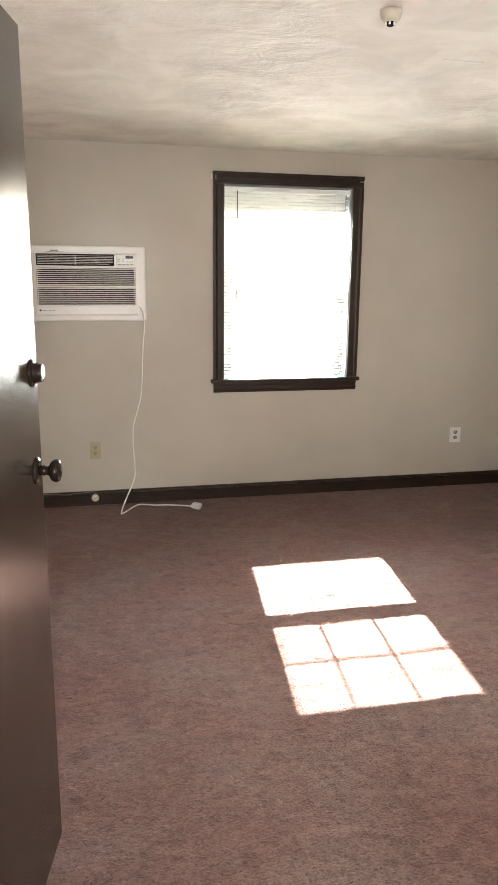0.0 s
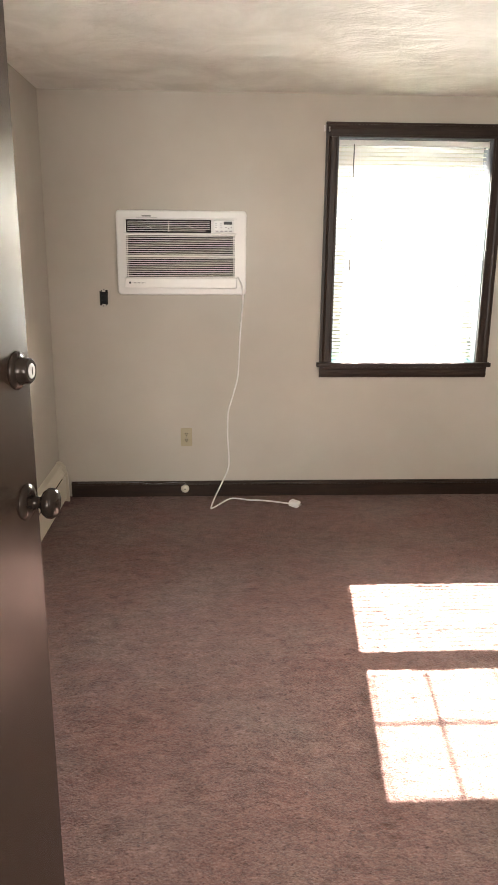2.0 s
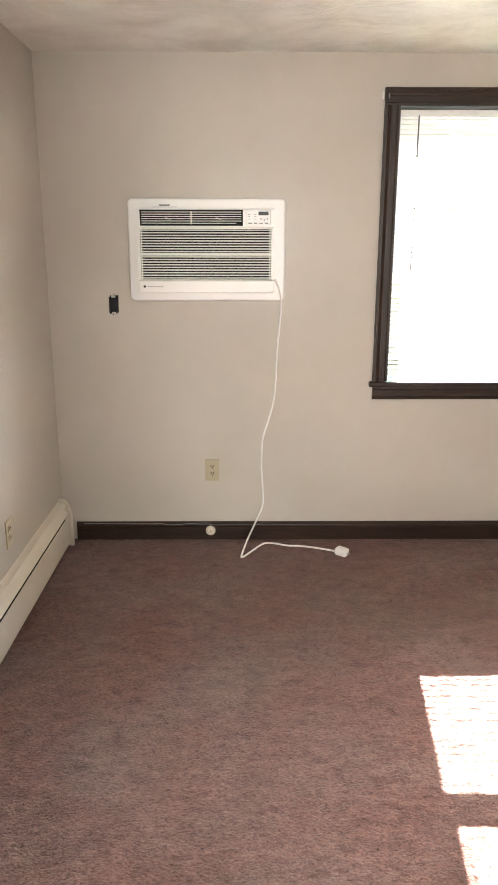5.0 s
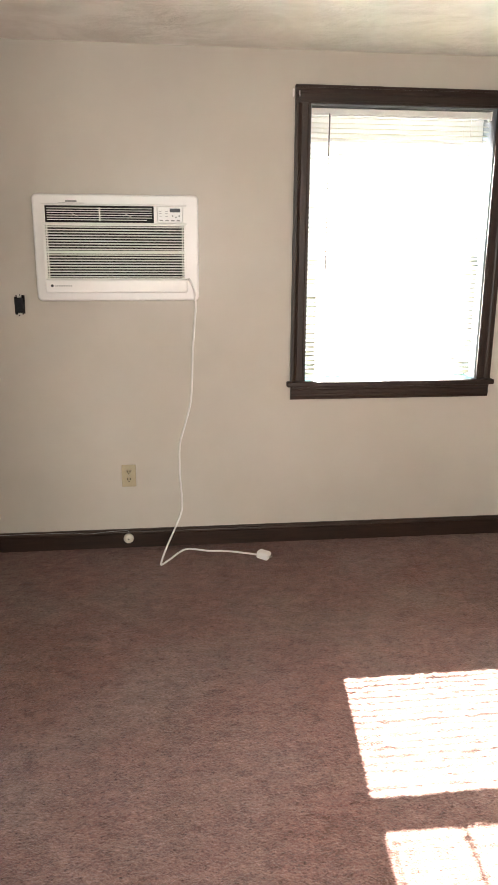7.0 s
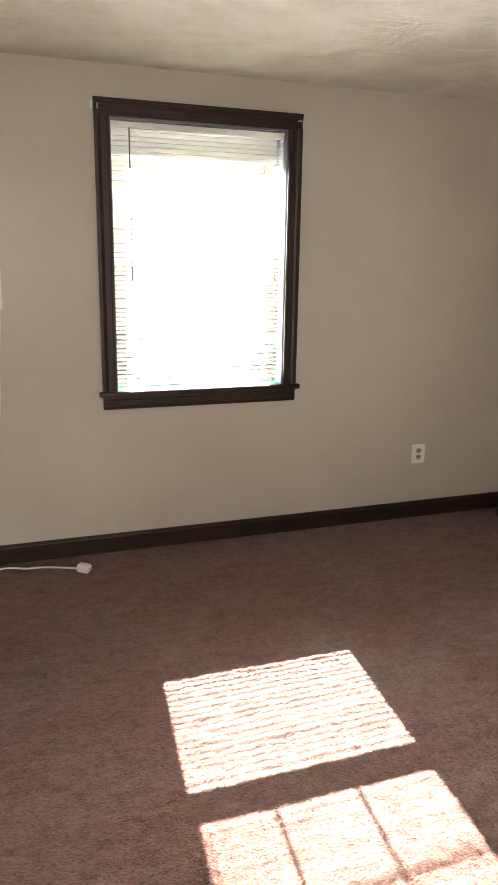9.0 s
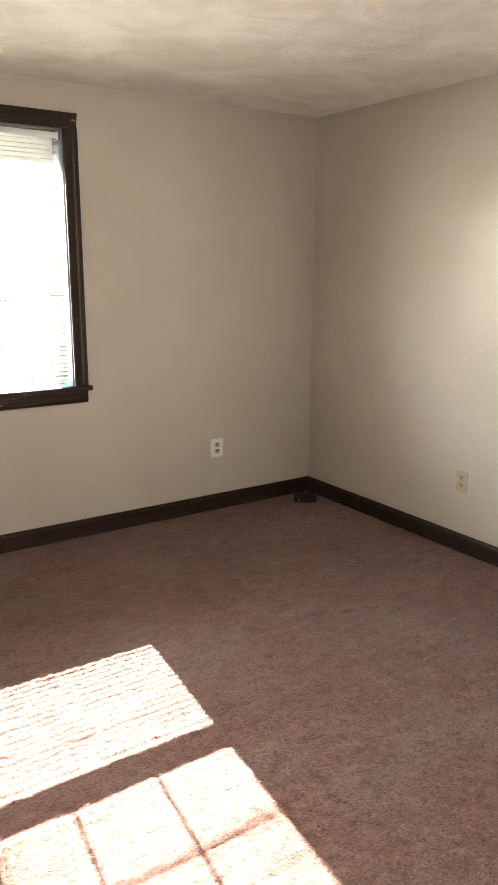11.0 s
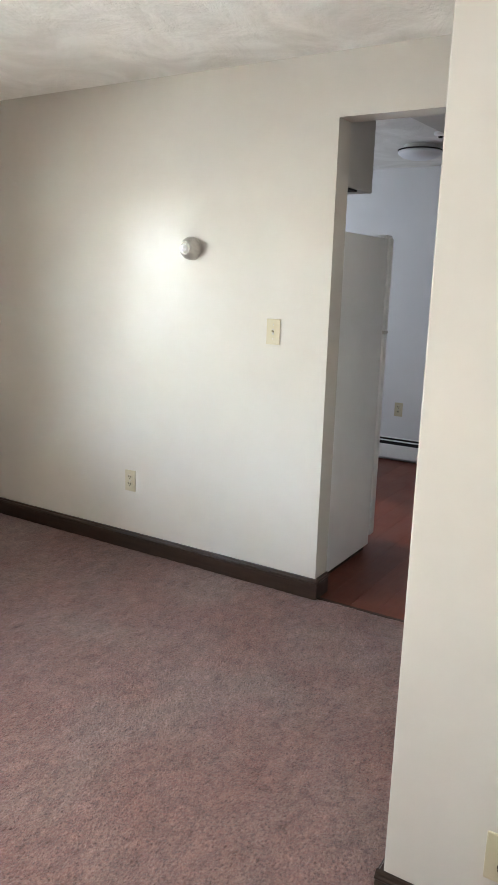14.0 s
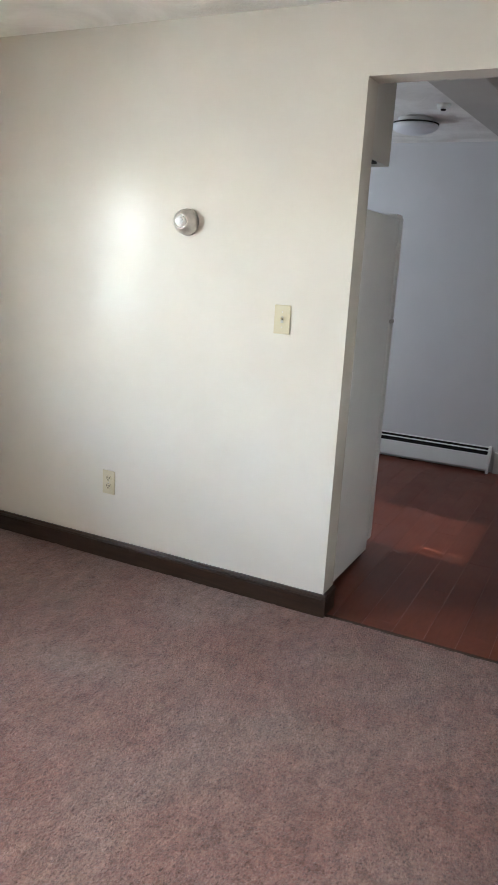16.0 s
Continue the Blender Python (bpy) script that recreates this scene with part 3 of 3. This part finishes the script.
add_box(sc, -0.120, -0.070, WIN_Y - 0.0475, WIN_Y - 0.0445, 1.6420, 1.6500)
part("scuff", sc, GREY, ac, "grey scuff along the top of the trim")

ac.location += Vector((-0.069, 0.0, 0.021))

cord = thing("power_cord", 0.25, 4.60, 0, "white power cord hanging to the carpet with a plug", "power cord")
Y = WIN_Y - 0.03
part("cord", tube([(0.407, F - 0.004, 1.335), (0.417, F - 0.012, 1.320), (0.433, Y - 0.055, 1.28), (0.441, Y - 0.026, 1.21), (0.434, Y, 1.10), (0.425, Y, 0.985),
                   (0.420, Y, 0.86), (0.411, Y, 0.743), (0.385, Y, 0.64), (0.357, Y, 0.541), (0.352, Y, 0.45), (0.353, Y, 0.366), (0.360, Y, 0.26),
                   (0.357, Y - 0.005, 0.185), (0.325, Y - 0.05, 0.12), (0.275, 4.70, 0.045), (0.250, 4.61, 0.009), (0.262, 4.612, 0.006), (0.30, 4.67, 0.007),
                   (0.345, 4.745, 0.007), (0.38, 4.775, 0.007), (0.43, 4.765, 0.007), (0.487, 4.741, 0.007), (0.55, 4.735, 0.007), (0.61, 4.715, 0.008), (0.66, 4.69, 0.010), (0.715, 4.655, 0.014)], 0.0048, 10, 6), WHITE, cord)
pb = box(-0.030, 0.032, -0.024, 0.024, -0.018, 0.018, 0.009, 3)
bmesh.ops.transform(pb, matrix=pose(0.748, 4.635, 0.0205, 0, 6, -32), verts=pb.verts)
plug = part("plug", pb, WHITE, cord)
for s in (-0.006, 0.006):
    qb = box(0.028, 0.044, s - 0.0008, s + 0.0008, -0.003, 0.003)
    bmesh.ops.transform(qb, matrix=pose(0.748, 4.635, 0.0205, 0, 6, -32), verts=qb.verts)
    part("prong", qb, STEEL, plug)


cord.location += Vector((-0.060, 0.024, 0.0))


# ---- wall plates: built facing -y at the origin, then turned ----
def placed(m):
    def go(bm):
        bmesh.ops.transform(bm, matrix=m, verts=bm.verts)
        return bm
    return go


def outlet(x, y, z, turn, mat, label, half=0.035, face=None):
    go = placed(pose(x, y, z, 0, 0, turn))
    ob = thing("wall_outlet", x, y, z, label, "outlet", "wall outlets")
    part("plate", go(box(-half, half, -0.0055, 0, -0.057, 0.057, 0.003, 2)), mat, ob)
    for s in (-0.0195, 0.0195):
        rb = lathe([(0, 0.0168), (0.0035, 0.0165)], (0, -0.005, s), (0, -1, 0), 24)
        for v in rb.verts:
            v.co.z = s + max(-0.0135, min(0.0135, v.co.z - s))
        rec = part("receptacle", go(rb), face or mat, ob)
        for sx in (-0.0062, 0.0062):
            part("slot", go(box(sx - 0.0024, sx + 0.0024, -0.0092, -0.0083, s - 0.0005, s + 0.0090)), DARK, rec, "dark slot")
        part("slot", go(lathe([(0, 0.0034), (0.0007, 0.0034)], (0, -0.0084, s - 0.0068), (0, -1, 0), 8)), DARK, rec, "dark earth hole")
    part("screw", go(lathe([(0, 0.0032), (0.0012, 0.0026)], (0, -0.0054, 0), (0, -1, 0), 10)), STEEL, ob)
    return ob


outlet(0.041, WIN_Y, 0.378, 0, IVORY, "ivory duplex outlet on the window wall")
outlet(2.661, WIN_Y, 0.388, 0, WHITE, "white duplex outlet with a wide plate near the corner", 0.044, MIDGREY)
outlet(RIGHT_X, 3.606, 0.378, -90, IVORY, "ivory duplex outlet above the dark baseboard")
outlet(LEFT_X, 4.012, 0.385, 90, IVORY, "ivory duplex outlet above the heater")
outlet(KIT_X, 3.213, 0.428, -90, IVORY, "ivory duplex outlet on the kitchen wall")


def switch_plate(x, y, z, turn):
    go = placed(pose(x, y, z, 0, 0, turn))
    ob = thing("light_switch", x, y, z, "ivory toggle light switch beside the kitchen opening", "switch")
    part("plate", go(box(-0.035, 0.035, -0.0055, 0, -0.057, 0.057, 0.003, 2)), IVORY, ob)
    part("collar", go(box(-0.0055, 0.0055, -0.0075, -0.005, -0.0125, 0.0125, 0.001)), MIDGREY, ob, "greyed toggle slot")
    tb = box(-0.004, 0.004, -0.016, 0, -0.004, 0.004, 0.0015)
    bmesh.ops.transform(tb, matrix=pose(0, -0.005, 0.0, -28), verts=tb.verts)
    part("toggle", go(tb), IVORY, ob)
    for s in (-0.030, 0.030):
        part("screw", go(lathe([(0, 0.003), (0.0012, 0.0024)], (0, -0.0054, s), (0, -1, 0), 10)), STEEL, ob)


switch_plate(RIGHT_X, 2.773, 1.204, -90)


def coax_plate(x, y, z, turn):
    go = placed(pose(x, y, z, 0, 0, turn))
    ob = thing("coax_plate", x, y, z, "ivory cable wall plate with two threaded jacks", "wall plate")
    part("plate", go(box(-0.035, 0.035, -0.0055, 0, -0.057, 0.057, 0.003, 2)), IVORY, ob)
    for s in (-0.016, 0.016):
        j = part("jack", go(lathe([(0, 0.0075), (0.003, 0.0075), (0.003, 0.0048), (0.012, 0.0048), (0.012, 0.003), (0.010, 0.002)], (0, -0.005, s), (0, -1, 0), 12)), BRONZE, ob, "threaded dark metal jack")
        part("pin_hole", go(lathe([(0, 0.0016), (0.0005, 0.0016)], (0, -0.0171, s), (0, -1, 0), 8)), DARK, j)
    for s in (-0.043, 0.043):
        part("screw", go(lathe([(0, 0.003), (0.0012, 0.0024)], (0, -0.0054, s), (0, -1, 0), 10)), STEEL, ob)


coax_plate(STUB_X, 1.347, 0.254, -90)


def open_box(x, z):
    ob = thing("uncovered_outlet", x, WIN_Y, z, "uncovered black receptacle in a wall box with no plate", "outlet")
    bm = bmesh.new()
    for dx, dz, w, h in ((0, 0, 0.046, 0.076), (0.004, 0.030, 0.040, 0.030), (-0.003, -0.032, 0.036, 0.022)):
        add_box(bm, x + dx - w / 2, x + dx + w / 2, WIN_Y - 0.0012, WIN_Y + 0.004, z + dz - h / 2, z + dz + h / 2, 0)
    part("wall_cutout", bm, DARK, ob, "ragged dark cut-out")
    dev = part("receptacle", box(x - 0.017, x + 0.017, WIN_Y - 0.012, WIN_Y, z - 0.034, z + 0.034, 0.004, 2), BLACK, ob)
    part("face", lathe([(0, 0.0155), (0.002, 0.015)], (x, WIN_Y - 0.012, z), (0, -1, 0), 20), BLACK, dev)
    for s in (-1, 1):
        part("yoke", box(x - 0.010, x + 0.010, WIN_Y - 0.005, WIN_Y - 0.0015, z + s * 0.043 - 0.009, z + s * 0.043 + 0.009, 0.001), STEEL, ob, "metal mounting ear")
        part("screw", lathe([(0, 0.003), (0.002, 0.0025)], (x + 0.003 * s, WIN_Y - 0.005, z + s * 0.046), (0, -1, 0), 8), BRONZE, ob)


open_box(-0.424, 1.212)

# phone jack on the baseboard with its thin wire
ph = thing("phone_jack", 0.097, WIN_Y - 0.015, 0.053, "round ivory phone jack on the baseboard with a thin wire", "phone jack")
disc = lathe([(0, 0.025), (0.006, 0.0255), (0.013, 0.0225), (0.017, 0.014), (0.018, 0.005)], (0.097, WIN_Y - 0.014, 0.053), (0, -1, 0), 28)
part("cover", disc, CREAM, ph)
part("screw", lathe([(0, 0.004), (0.0015, 0.003)], (0.097, WIN_Y - 0.0318, 0.053), (0, -1, 0), 10), DARK, ph)
YB = WIN_Y - 0.0175
part("wire", tube([(0.099, YB, 0.072), (0.099, YB, 0.088), (0.086, YB, 0.0945), (0.03, YB, 0.0935), (-0.03, YB - 0.001, 0.0905), (-0.075, YB - 0.002, 0.086), (-0.12, YB - 0.002, 0.0855),
                   (-0.17, YB, 0.0925), (-0.30, YB, 0.0935), (-0.56, YB, 0.0935)], 0.0013, 6, 5), GREY, ph)
ph.location += Vector((-0.068, 0.0, 0.0))

# ---- baseboard heater along the west wall ----
HX = LEFT_X


def heater(name, at, length, label, mat, damper=True, tall=1.09):
    """A hydronic heater cover along +y from the origin, its back on the plane x = 0, facing +x."""
    m = at
    go = placed(m)
    ob = new(name)
    ob.matrix_basis = Matrix.Translation(m.translation)
    tagged(ob, label, "heater")
    L = length

    def run(profile, y0=0.0, y1=L):
        profile = [(x, z * tall) for x, z in profile]
        bm = bmesh.new()
        ends = [[bm.verts.new((x, y, z)) for x, z in profile] for y in (y0, y1)]
        k = len(profile)
        for i in range(k):
            bm.faces.new((ends[0][i], ends[0][(i + 1) % k], ends[1][(i + 1) % k], ends[1][i]))
        bm.faces.new(ends[0][::-1])
        bm.faces.new(ends[1])
        return go(bm)

    part("back_plate", run([(0, 0.02), (0.003, 0.02), (0.003, 0.215), (0.0, 0.219)]), mat, ob)
    if damper:
        part("top_cover", run([(0.003, 0.212), (0.028, 0.208), (0.038, 0.198), (0.040, 0.199), (0.029, 0.211), (0.003, 0.215)]), mat, ob)
    else:
        part("top_cover", run([(0.003, 0.212), (0.012, 0.210), (0.012, 0.213), (0.003, 0.215)]), mat, ob)
        # dark strip on the back plate paints the shade in the slot
        part("slot_shade", run([(0.004, 0.12), (0.009, 0.12), (0.009, 0.209), (0.004, 0.209)]), DARK, ob, "dark strip standing in for the shade behind the rail")
        part("rail", run([(0.026, 0.192), (0.036, 0.186), (0.036, 0.189), (0.026, 0.195)]), mat, ob)
    if damper:
        part("damper", run([(0.036, 0.192), (0.054, 0.1685), (0.056, 0.1695), (0.038, 0.195)], 0.0, L - 0.045), mat, ob)
    part("front_panel", run([(0.050, 0.035), (0.058, 0.030), (0.060, 0.034), (0.060, 0.152), (0.057, 0.160), (0.055, 0.159), (0.058, 0.151), (0.058, 0.036), (0.052, 0.038)], 0.0, L - 0.05 if damper else L), mat, ob)
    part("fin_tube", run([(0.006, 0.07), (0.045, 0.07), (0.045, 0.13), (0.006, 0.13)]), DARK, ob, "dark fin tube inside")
    for y in (L,):
        eb = bmesh.new()
        prof = [(0, 0.004), (0.068, 0.0), (0.068, 0.020), (0.064, 0.155), (0.052, 0.200), (0.034, 0.222), (0.018, 0.228), (0, 0.226)]
        prof = [(x, z * tall) for x, z in prof]
        ends = [[eb.verts.new((x, y + d, z)) for x, z in prof] for d in (-0.014, 0.006)]
        k = len(prof)
        for i in range(k):
            eb.faces.new((ends[0][i], ends[0][(i + 1) % k], ends[1][(i + 1) % k], ends[1][i]))
        eb.faces.new(ends[0][::-1])
        eb.faces.new(ends[1])
        part("end_cap", go(eb), mat, ob)
    return ob


heater("baseboard_heater", pose(LEFT_X, ENTRY_Y + 0.05, 0.0), WIN_Y - ENTRY_Y - 0.125, "cream enamelled baseboard heater along the wall", CREAM)

# ---- entry door: built in its own axes, then swung open ----
HINGE, SWING = Vector((-0.287, 0.948, 0.0)), -11.25
door = new("door_1")
door.matrix_basis = pose(HINGE.x, HINGE.y, 0.0)
tagged(door, "dark varnished flush entry door standing open", "door", kind="structure")
dm = placed(pose(HINGE.x, HINGE.y, 0, 0, 0, SWING))
# leaf runs along +y from the hinge; its room-side face is x = 0
part("leaf", dm(box(-0.044, 0, -0.030, 0.885, 0.012, 2.050, 0.002)), DOOR_WOOD, door)
KY = 0.838


def rose(z, r):
    return dm(lathe([(0, r), (0.002, r), (0.005, r * 0.94), (0.008, r * 0.62)], (0, KY, z), (1, 0, 0), 32))


knob = part("door_knob", dm(lathe([(0.006, 0.013), (0.014, 0.011), (0.016, 0.014), (0.019, 0.011), (0.026, 0.0105), (0.030, 0.014), (0.035, 0.023), (0.042, 0.0275),
                                   (0.049, 0.0275), (0.054, 0.024), (0.057, 0.016), (0.058, 0.004)], (0, KY, 1.064), (1, 0, 0), 36)), BRONZE, door, "dark bronze round knob")
part("rose", rose(1.064, 0.033), BRONZE, knob)
bolt = part("deadbolt", dm(lathe([(0.004, 0.024), (0.010, 0.024), (0.011, 0.0225), (0.016, 0.0235), (0.017, 0.021), (0.023, 0.022), (0.026, 0.019)], (0, KY, 1.299), (1, 0, 0), 32)), BRONZE, door, "dark bronze deadbolt cylinder")
part("rose", rose(1.299, 0.033), BRONZE, bolt)
part("key_face", dm(lathe([(0, 0.013), (0.0015, 0.012)], (0.0258, KY, 1.299), (1, 0, 0), 24)), STEEL, bolt, "worn steel key face")
part("keyhole", dm(box(0.0272, 0.0278, KY - 0.0012, KY + 0.0012, 1.293, 1.305)), DARK, bolt)
part("latch_plate", dm(box(-0.034, -0.010, 0.8845, 0.8962, 1.035, 1.093, 0.0)), BRONZE, door)
part("latch_plate", dm(box(-0.034, -0.010, 0.8845, 0.8962, 1.270, 1.328, 0.0)), BRONZE, door)

# ---- sconce socket on the east wall ----
SY, SZ = 3.226, 1.560
sco = thing("wall_lamp_socket", RIGHT_X, SY, SZ, "round satin-grey wall light base with a small bulb", "wall lamp")
part("base", lathe([(0, 0.053), (0.010, 0.053), (0.026, 0.050), (0.042, 0.043), (0.054, 0.034), (0.058, 0.029), (0.056, 0.026), (0.040, 0.024)], (RIGHT_X, SY, SZ), (-1, 0, 0), 40), STEEL, sco, "satin grey domed base")
part("socket", lathe([(0.040, 0.022), (0.058, 0.022), (0.060, 0.019)], (RIGHT_X, SY, SZ), (-1, 0, 0), 28), WHITE, sco)
part("bulb", lathe([(0.056, 0.012), (0.062, 0.0165), (0.068, 0.017), (0.075, 0.013), (0.078, 0.004)], (RIGHT_X, SY, SZ), (-1, 0, 0), 24), OPAL, sco, "small frosted bulb")

# ---- smoke detector and mark on the ceiling ----
SDX, SDY = 0.950, 2.32
sd = thing("smoke_detector", SDX, SDY, CEIL - 0.06, "small white round smoke detector on the ceiling", "smoke detector")
part("base", lathe([(0, 0.032), (0.012, 0.032), (0.024, 0.029), (0.034, 0.022)], (SDX, SDY, CEIL), (0, 0, -1), 36), CREAM, sd)
cap = part("sensor", lathe([(0.034, 0.015), (0.043, 0.012), (0.046, 0.006)], (SDX, SDY, CEIL), (0, 0, -1), 24), BLACK, sd, "dark sensor grille")
for k in range(6):
    sbm = box(0.011, 0.016, -0.003, 0.003, -0.009, 0.0)
    bmesh.ops.transform(sbm, matrix=pose(SDX, SDY, CEIL - 0.034, 0, 0, 60 * k), verts=sbm.verts)
    part("cage_bar", sbm, WHITE, cap)
mark = part("ceiling_patch", box(1.35, 1.507, 2.752, 2.770, CEIL - 0.0025, CEIL + 0.002, 0.001), WHITE)
tagged(mark, "short white strip on the ceiling plaster", "strip")

# ---- black box in the corner ----
bb = thing("black_box", RIGHT_X - 0.155, WIN_Y - 0.165, 0, "flat black plastic device on the carpet in the corner", "device")
go = placed(pose(RIGHT_X - 0.158, WIN_Y - 0.170, 0, 0, 0, -34))
part("case", go(box(-0.072, 0.072, -0.048, 0.048, 0.001, 0.042, 0.014, 3)), BLACK, bb)
part("lid", go(box(-0.060, 0.060, -0.037, 0.037, 0.0415, 0.047, 0.002)), BLACK, bb)
part("lamp_dot", go(box(-0.045, -0.035, -0.0488, -0.047, 0.016, 0.021)), GREY, bb)

# ---- kitchen ----
fr = thing("refrigerator", 3.86, 2.88, 0, "white top-freezer refrigerator beside the opening", "refrigerator")
FX0, FX1, FY0, FY1, FH = 3.51, 4.135, 2.562, 3.29, 1.668
part("cabinet_body", box(FX0, FX1, FY0, FY1, 0.03, FH - 0.018, 0.006, 2), BRIGHT, fr)
part("base_grille", box(FX0 + 0.04, FX1 - 0.02, FY0 + 0.02, FY1 - 0.02, 0.0, 0.035), DARK, fr)
for z0, z1 in ((0.075, 1.176), (1.188, FH - 0.010)):
    d = part("door", box(FX1 + 0.012, FX1 + 0.068, FY0 - 0.002, FY1, z0, z1, 0.010, 3), BRIGHT, fr)
    part("gasket", box(FX1, FX1 + 0.013, FY0 + 0.012, FY1 - 0.012, z0 + 0.01, z1 - 0.01), GREY, d, "grey door gasket")
hinge = part("hinge_cover", box(FX1 - 0.03, FX1 + 0.06, FY0 + 0.004, FY0 + 0.05, FH - 0.020, FH - 0.001, 0.003), BRIGHT, fr)
part("screw", lathe([(0, 0.004), (0.004, 0.003)], (FX1 - 0.05, FY0 + 0.02, FH - 0.019), (0, 0, 1), 8), STEEL, fr)
part("screw", lathe([(0, 0.004), (0.004, 0.003)], (FX1 - 0.09, FY0 + 0.02, FH - 0.019), (0, 0, 1), 8), STEEL, fr)
part("middle_hinge", box(FX1 + 0.004, FX1 + 0.06, FY0 - 0.006, FY0 + 0.03, 1.174, 1.190, 0.002), STEEL, fr)

cab = thing("wall_cabinet", 3.68, 2.9, 1.805, "grey-beige painted wall cabinet above the refrigerator", "cabinet")
part("carcass", box(RIGHT_X + 0.115, 3.818, 2.540, 3.29, 1.830, CEIL, 0.002), CABINET, cab)
for y0 in (2.543, 2.918):
    part("door", box(3.819, 3.836, y0, y0 + 0.370, 1.833, CEIL - 0.03, 0.003), CABINET, cab)
# dark strip that stands in for the shade under the cabinet
part("bottom_shade_strip", box(RIGHT_X + 0.12, 3.68, 2.547, 3.28, 1.822, 1.830), DARK, cab)
cab2 = thing("wall_cabinet", 3.68, 3.9, 1.5, "grey-beige painted wall cabinet further along the wall", "cabinet")
part("carcass", box(RIGHT_X + 0.115, 3.845, 3.30, 4.60, 1.50, CEIL, 0.002), CABINET, cab2)
part("door", box(3.846, 3.864, 3.305, 4.595, 1.505, CEIL - 0.03, 0.003), CABINET, cab2)

LX, LY = 5.40, 2.89
lamp = thing("ceiling_light", LX, LY, CEIL - 0.13, "flush ceiling light with an unlit opal glass bowl", "ceiling light")
part("canopy", lathe([(0, 0.105), (0.024, 0.105), (0.030, 0.100)], (LX, LY, CEIL), (0, 0, -1), 40), WHITE, lamp)
part("rim", lathe([(0.030, 0.120), (0.031, 0.144), (0.037, 0.144), (0.038, 0.120)], (LX, LY, CEIL), (0, 0, -1), 40), DARK, lamp, "dark metal rim")
part("shade", lathe([(0.038, 0.138), (0.044, 0.142), (0.058, 0.136), (0.074, 0.112), (0.086, 0.070), (0.090, 0.01)], (LX, LY, CEIL), (0, 0, -1), 40), OPAL, lamp)

ks = thing("smoke_detector", 5.04, 2.64, CEIL - 0.04, "small white round detector on the kitchen ceiling", "smoke detector")
part("base", lathe([(0, 0.038), (0.016, 0.038), (0.026, 0.030)], (5.04, 2.64, CEIL), (0, 0, -1), 28), WHITE, ks)
part("sensor", lathe([(0.026, 0.016), (0.034, 0.012)], (5.04, 2.64, CEIL), (0, 0, -1), 20), DARK, ks)

heater("baseboard_heater", pose(KIT_X, 4.3, 0.0, 0, 0, 180), 2.0, "white enamelled baseboard heater along the kitchen wall", BRIGHT, False, 0.88)
kb = setting("baseboard", box(KIT_X - 0.02, KIT_X, 1.2, 2.27, 0, 0.16, 0.003), BRIGHT, "white painted kitchen baseboard block", "baseboard")
th = thing("thermostat", KIT_X, 2.372, 1.600, "small white thermostat on the kitchen wall", "thermostat")
part("case", box(KIT_X - 0.022, KIT_X, 2.340, 2.405, 1.550, 1.650, 0.005, 2), WHITE, th)
part("dial", lathe([(0, 0.012), (0.004, 0.011)], (KIT_X - 0.0215, 2.372, 1.605), (-1, 0, 0), 16), GREY, th)

kw = tagged(new("window_2"), "plain kitchen window that lets daylight in", "window", kind="structure")
part("window_frame", frame_mesh(4.55, 5.35, 0.95, 2.05, (0.05,) * 4, 4.98, 5.04, 0.003), WHITE, kw)
kg = part("pane", box(4.60, 5.30, 5.005, 5.009, 1.0, 2.0), GLASS, kw)
kg.visible_shadow = False
# unseen shade added to hold back the sun; its slit casts the floor sliver
sh = bmesh.new()
add_box(sh, 4.56, 4.7030, 4.955, 4.958, 0.96, 2.04)
add_box(sh, 4.7052, 5.31, 4.955, 4.958, 0.96, 2.04)
add_box(sh, 4.7030, 4.7052, 4.955, 4.958, 0.96, 1.724)
add_box(sh, 4.7030, 4.7052, 4.955, 4.958, 1.904, 2.04)
part("sun_shaping_shade", sh, SHEER, kw, "unseen cream shade, slit to shape the sun on the kitchen floor")

# ---- kitchen planks, last ----
PW, PL = 0.127, 1.22
plank_mesh = bpy.data.meshes.new("plank")
pbm = box(-PL / 2 + 0.0002, PL / 2 - 0.0002, -PW / 2 + 0.0002, PW / 2 - 0.0002, -0.0055, 0.0, 0.0007)
pbm.to_mesh(plank_mesh)
pbm.free()
plank_mesh.materials.append(PLANK)
row = 0
y = 0.50
while y < WIN_Y:
    x = RIGHT_X + 0.025 + PL / 2 - (row * 0.43) % PL
    while x - PL / 2 < KIT_X:
        a, b = max(x - PL / 2, RIGHT_X + 0.022), min(x + PL / 2, KIT_X)
        if b - a > 0.05:
            o = new("plank", plank_mesh)
            o.parent = kfloor
            o.matrix_basis = pose((a + b) / 2, y, random.uniform(-0.0004, 0.0)) @ Matrix.Diagonal(((b - a) / PL, 1, 1, 1))
        x += PL
    y += PW
    row += 1
setting("threshold_strip", box(RIGHT_X + 0.010, RIGHT_X + 0.026, OPEN_Y0, OPEN_Y1, -0.002, 0.004, 0.001), TRIM_Y, "thin dark edge strip between carpet and planks", "threshold")
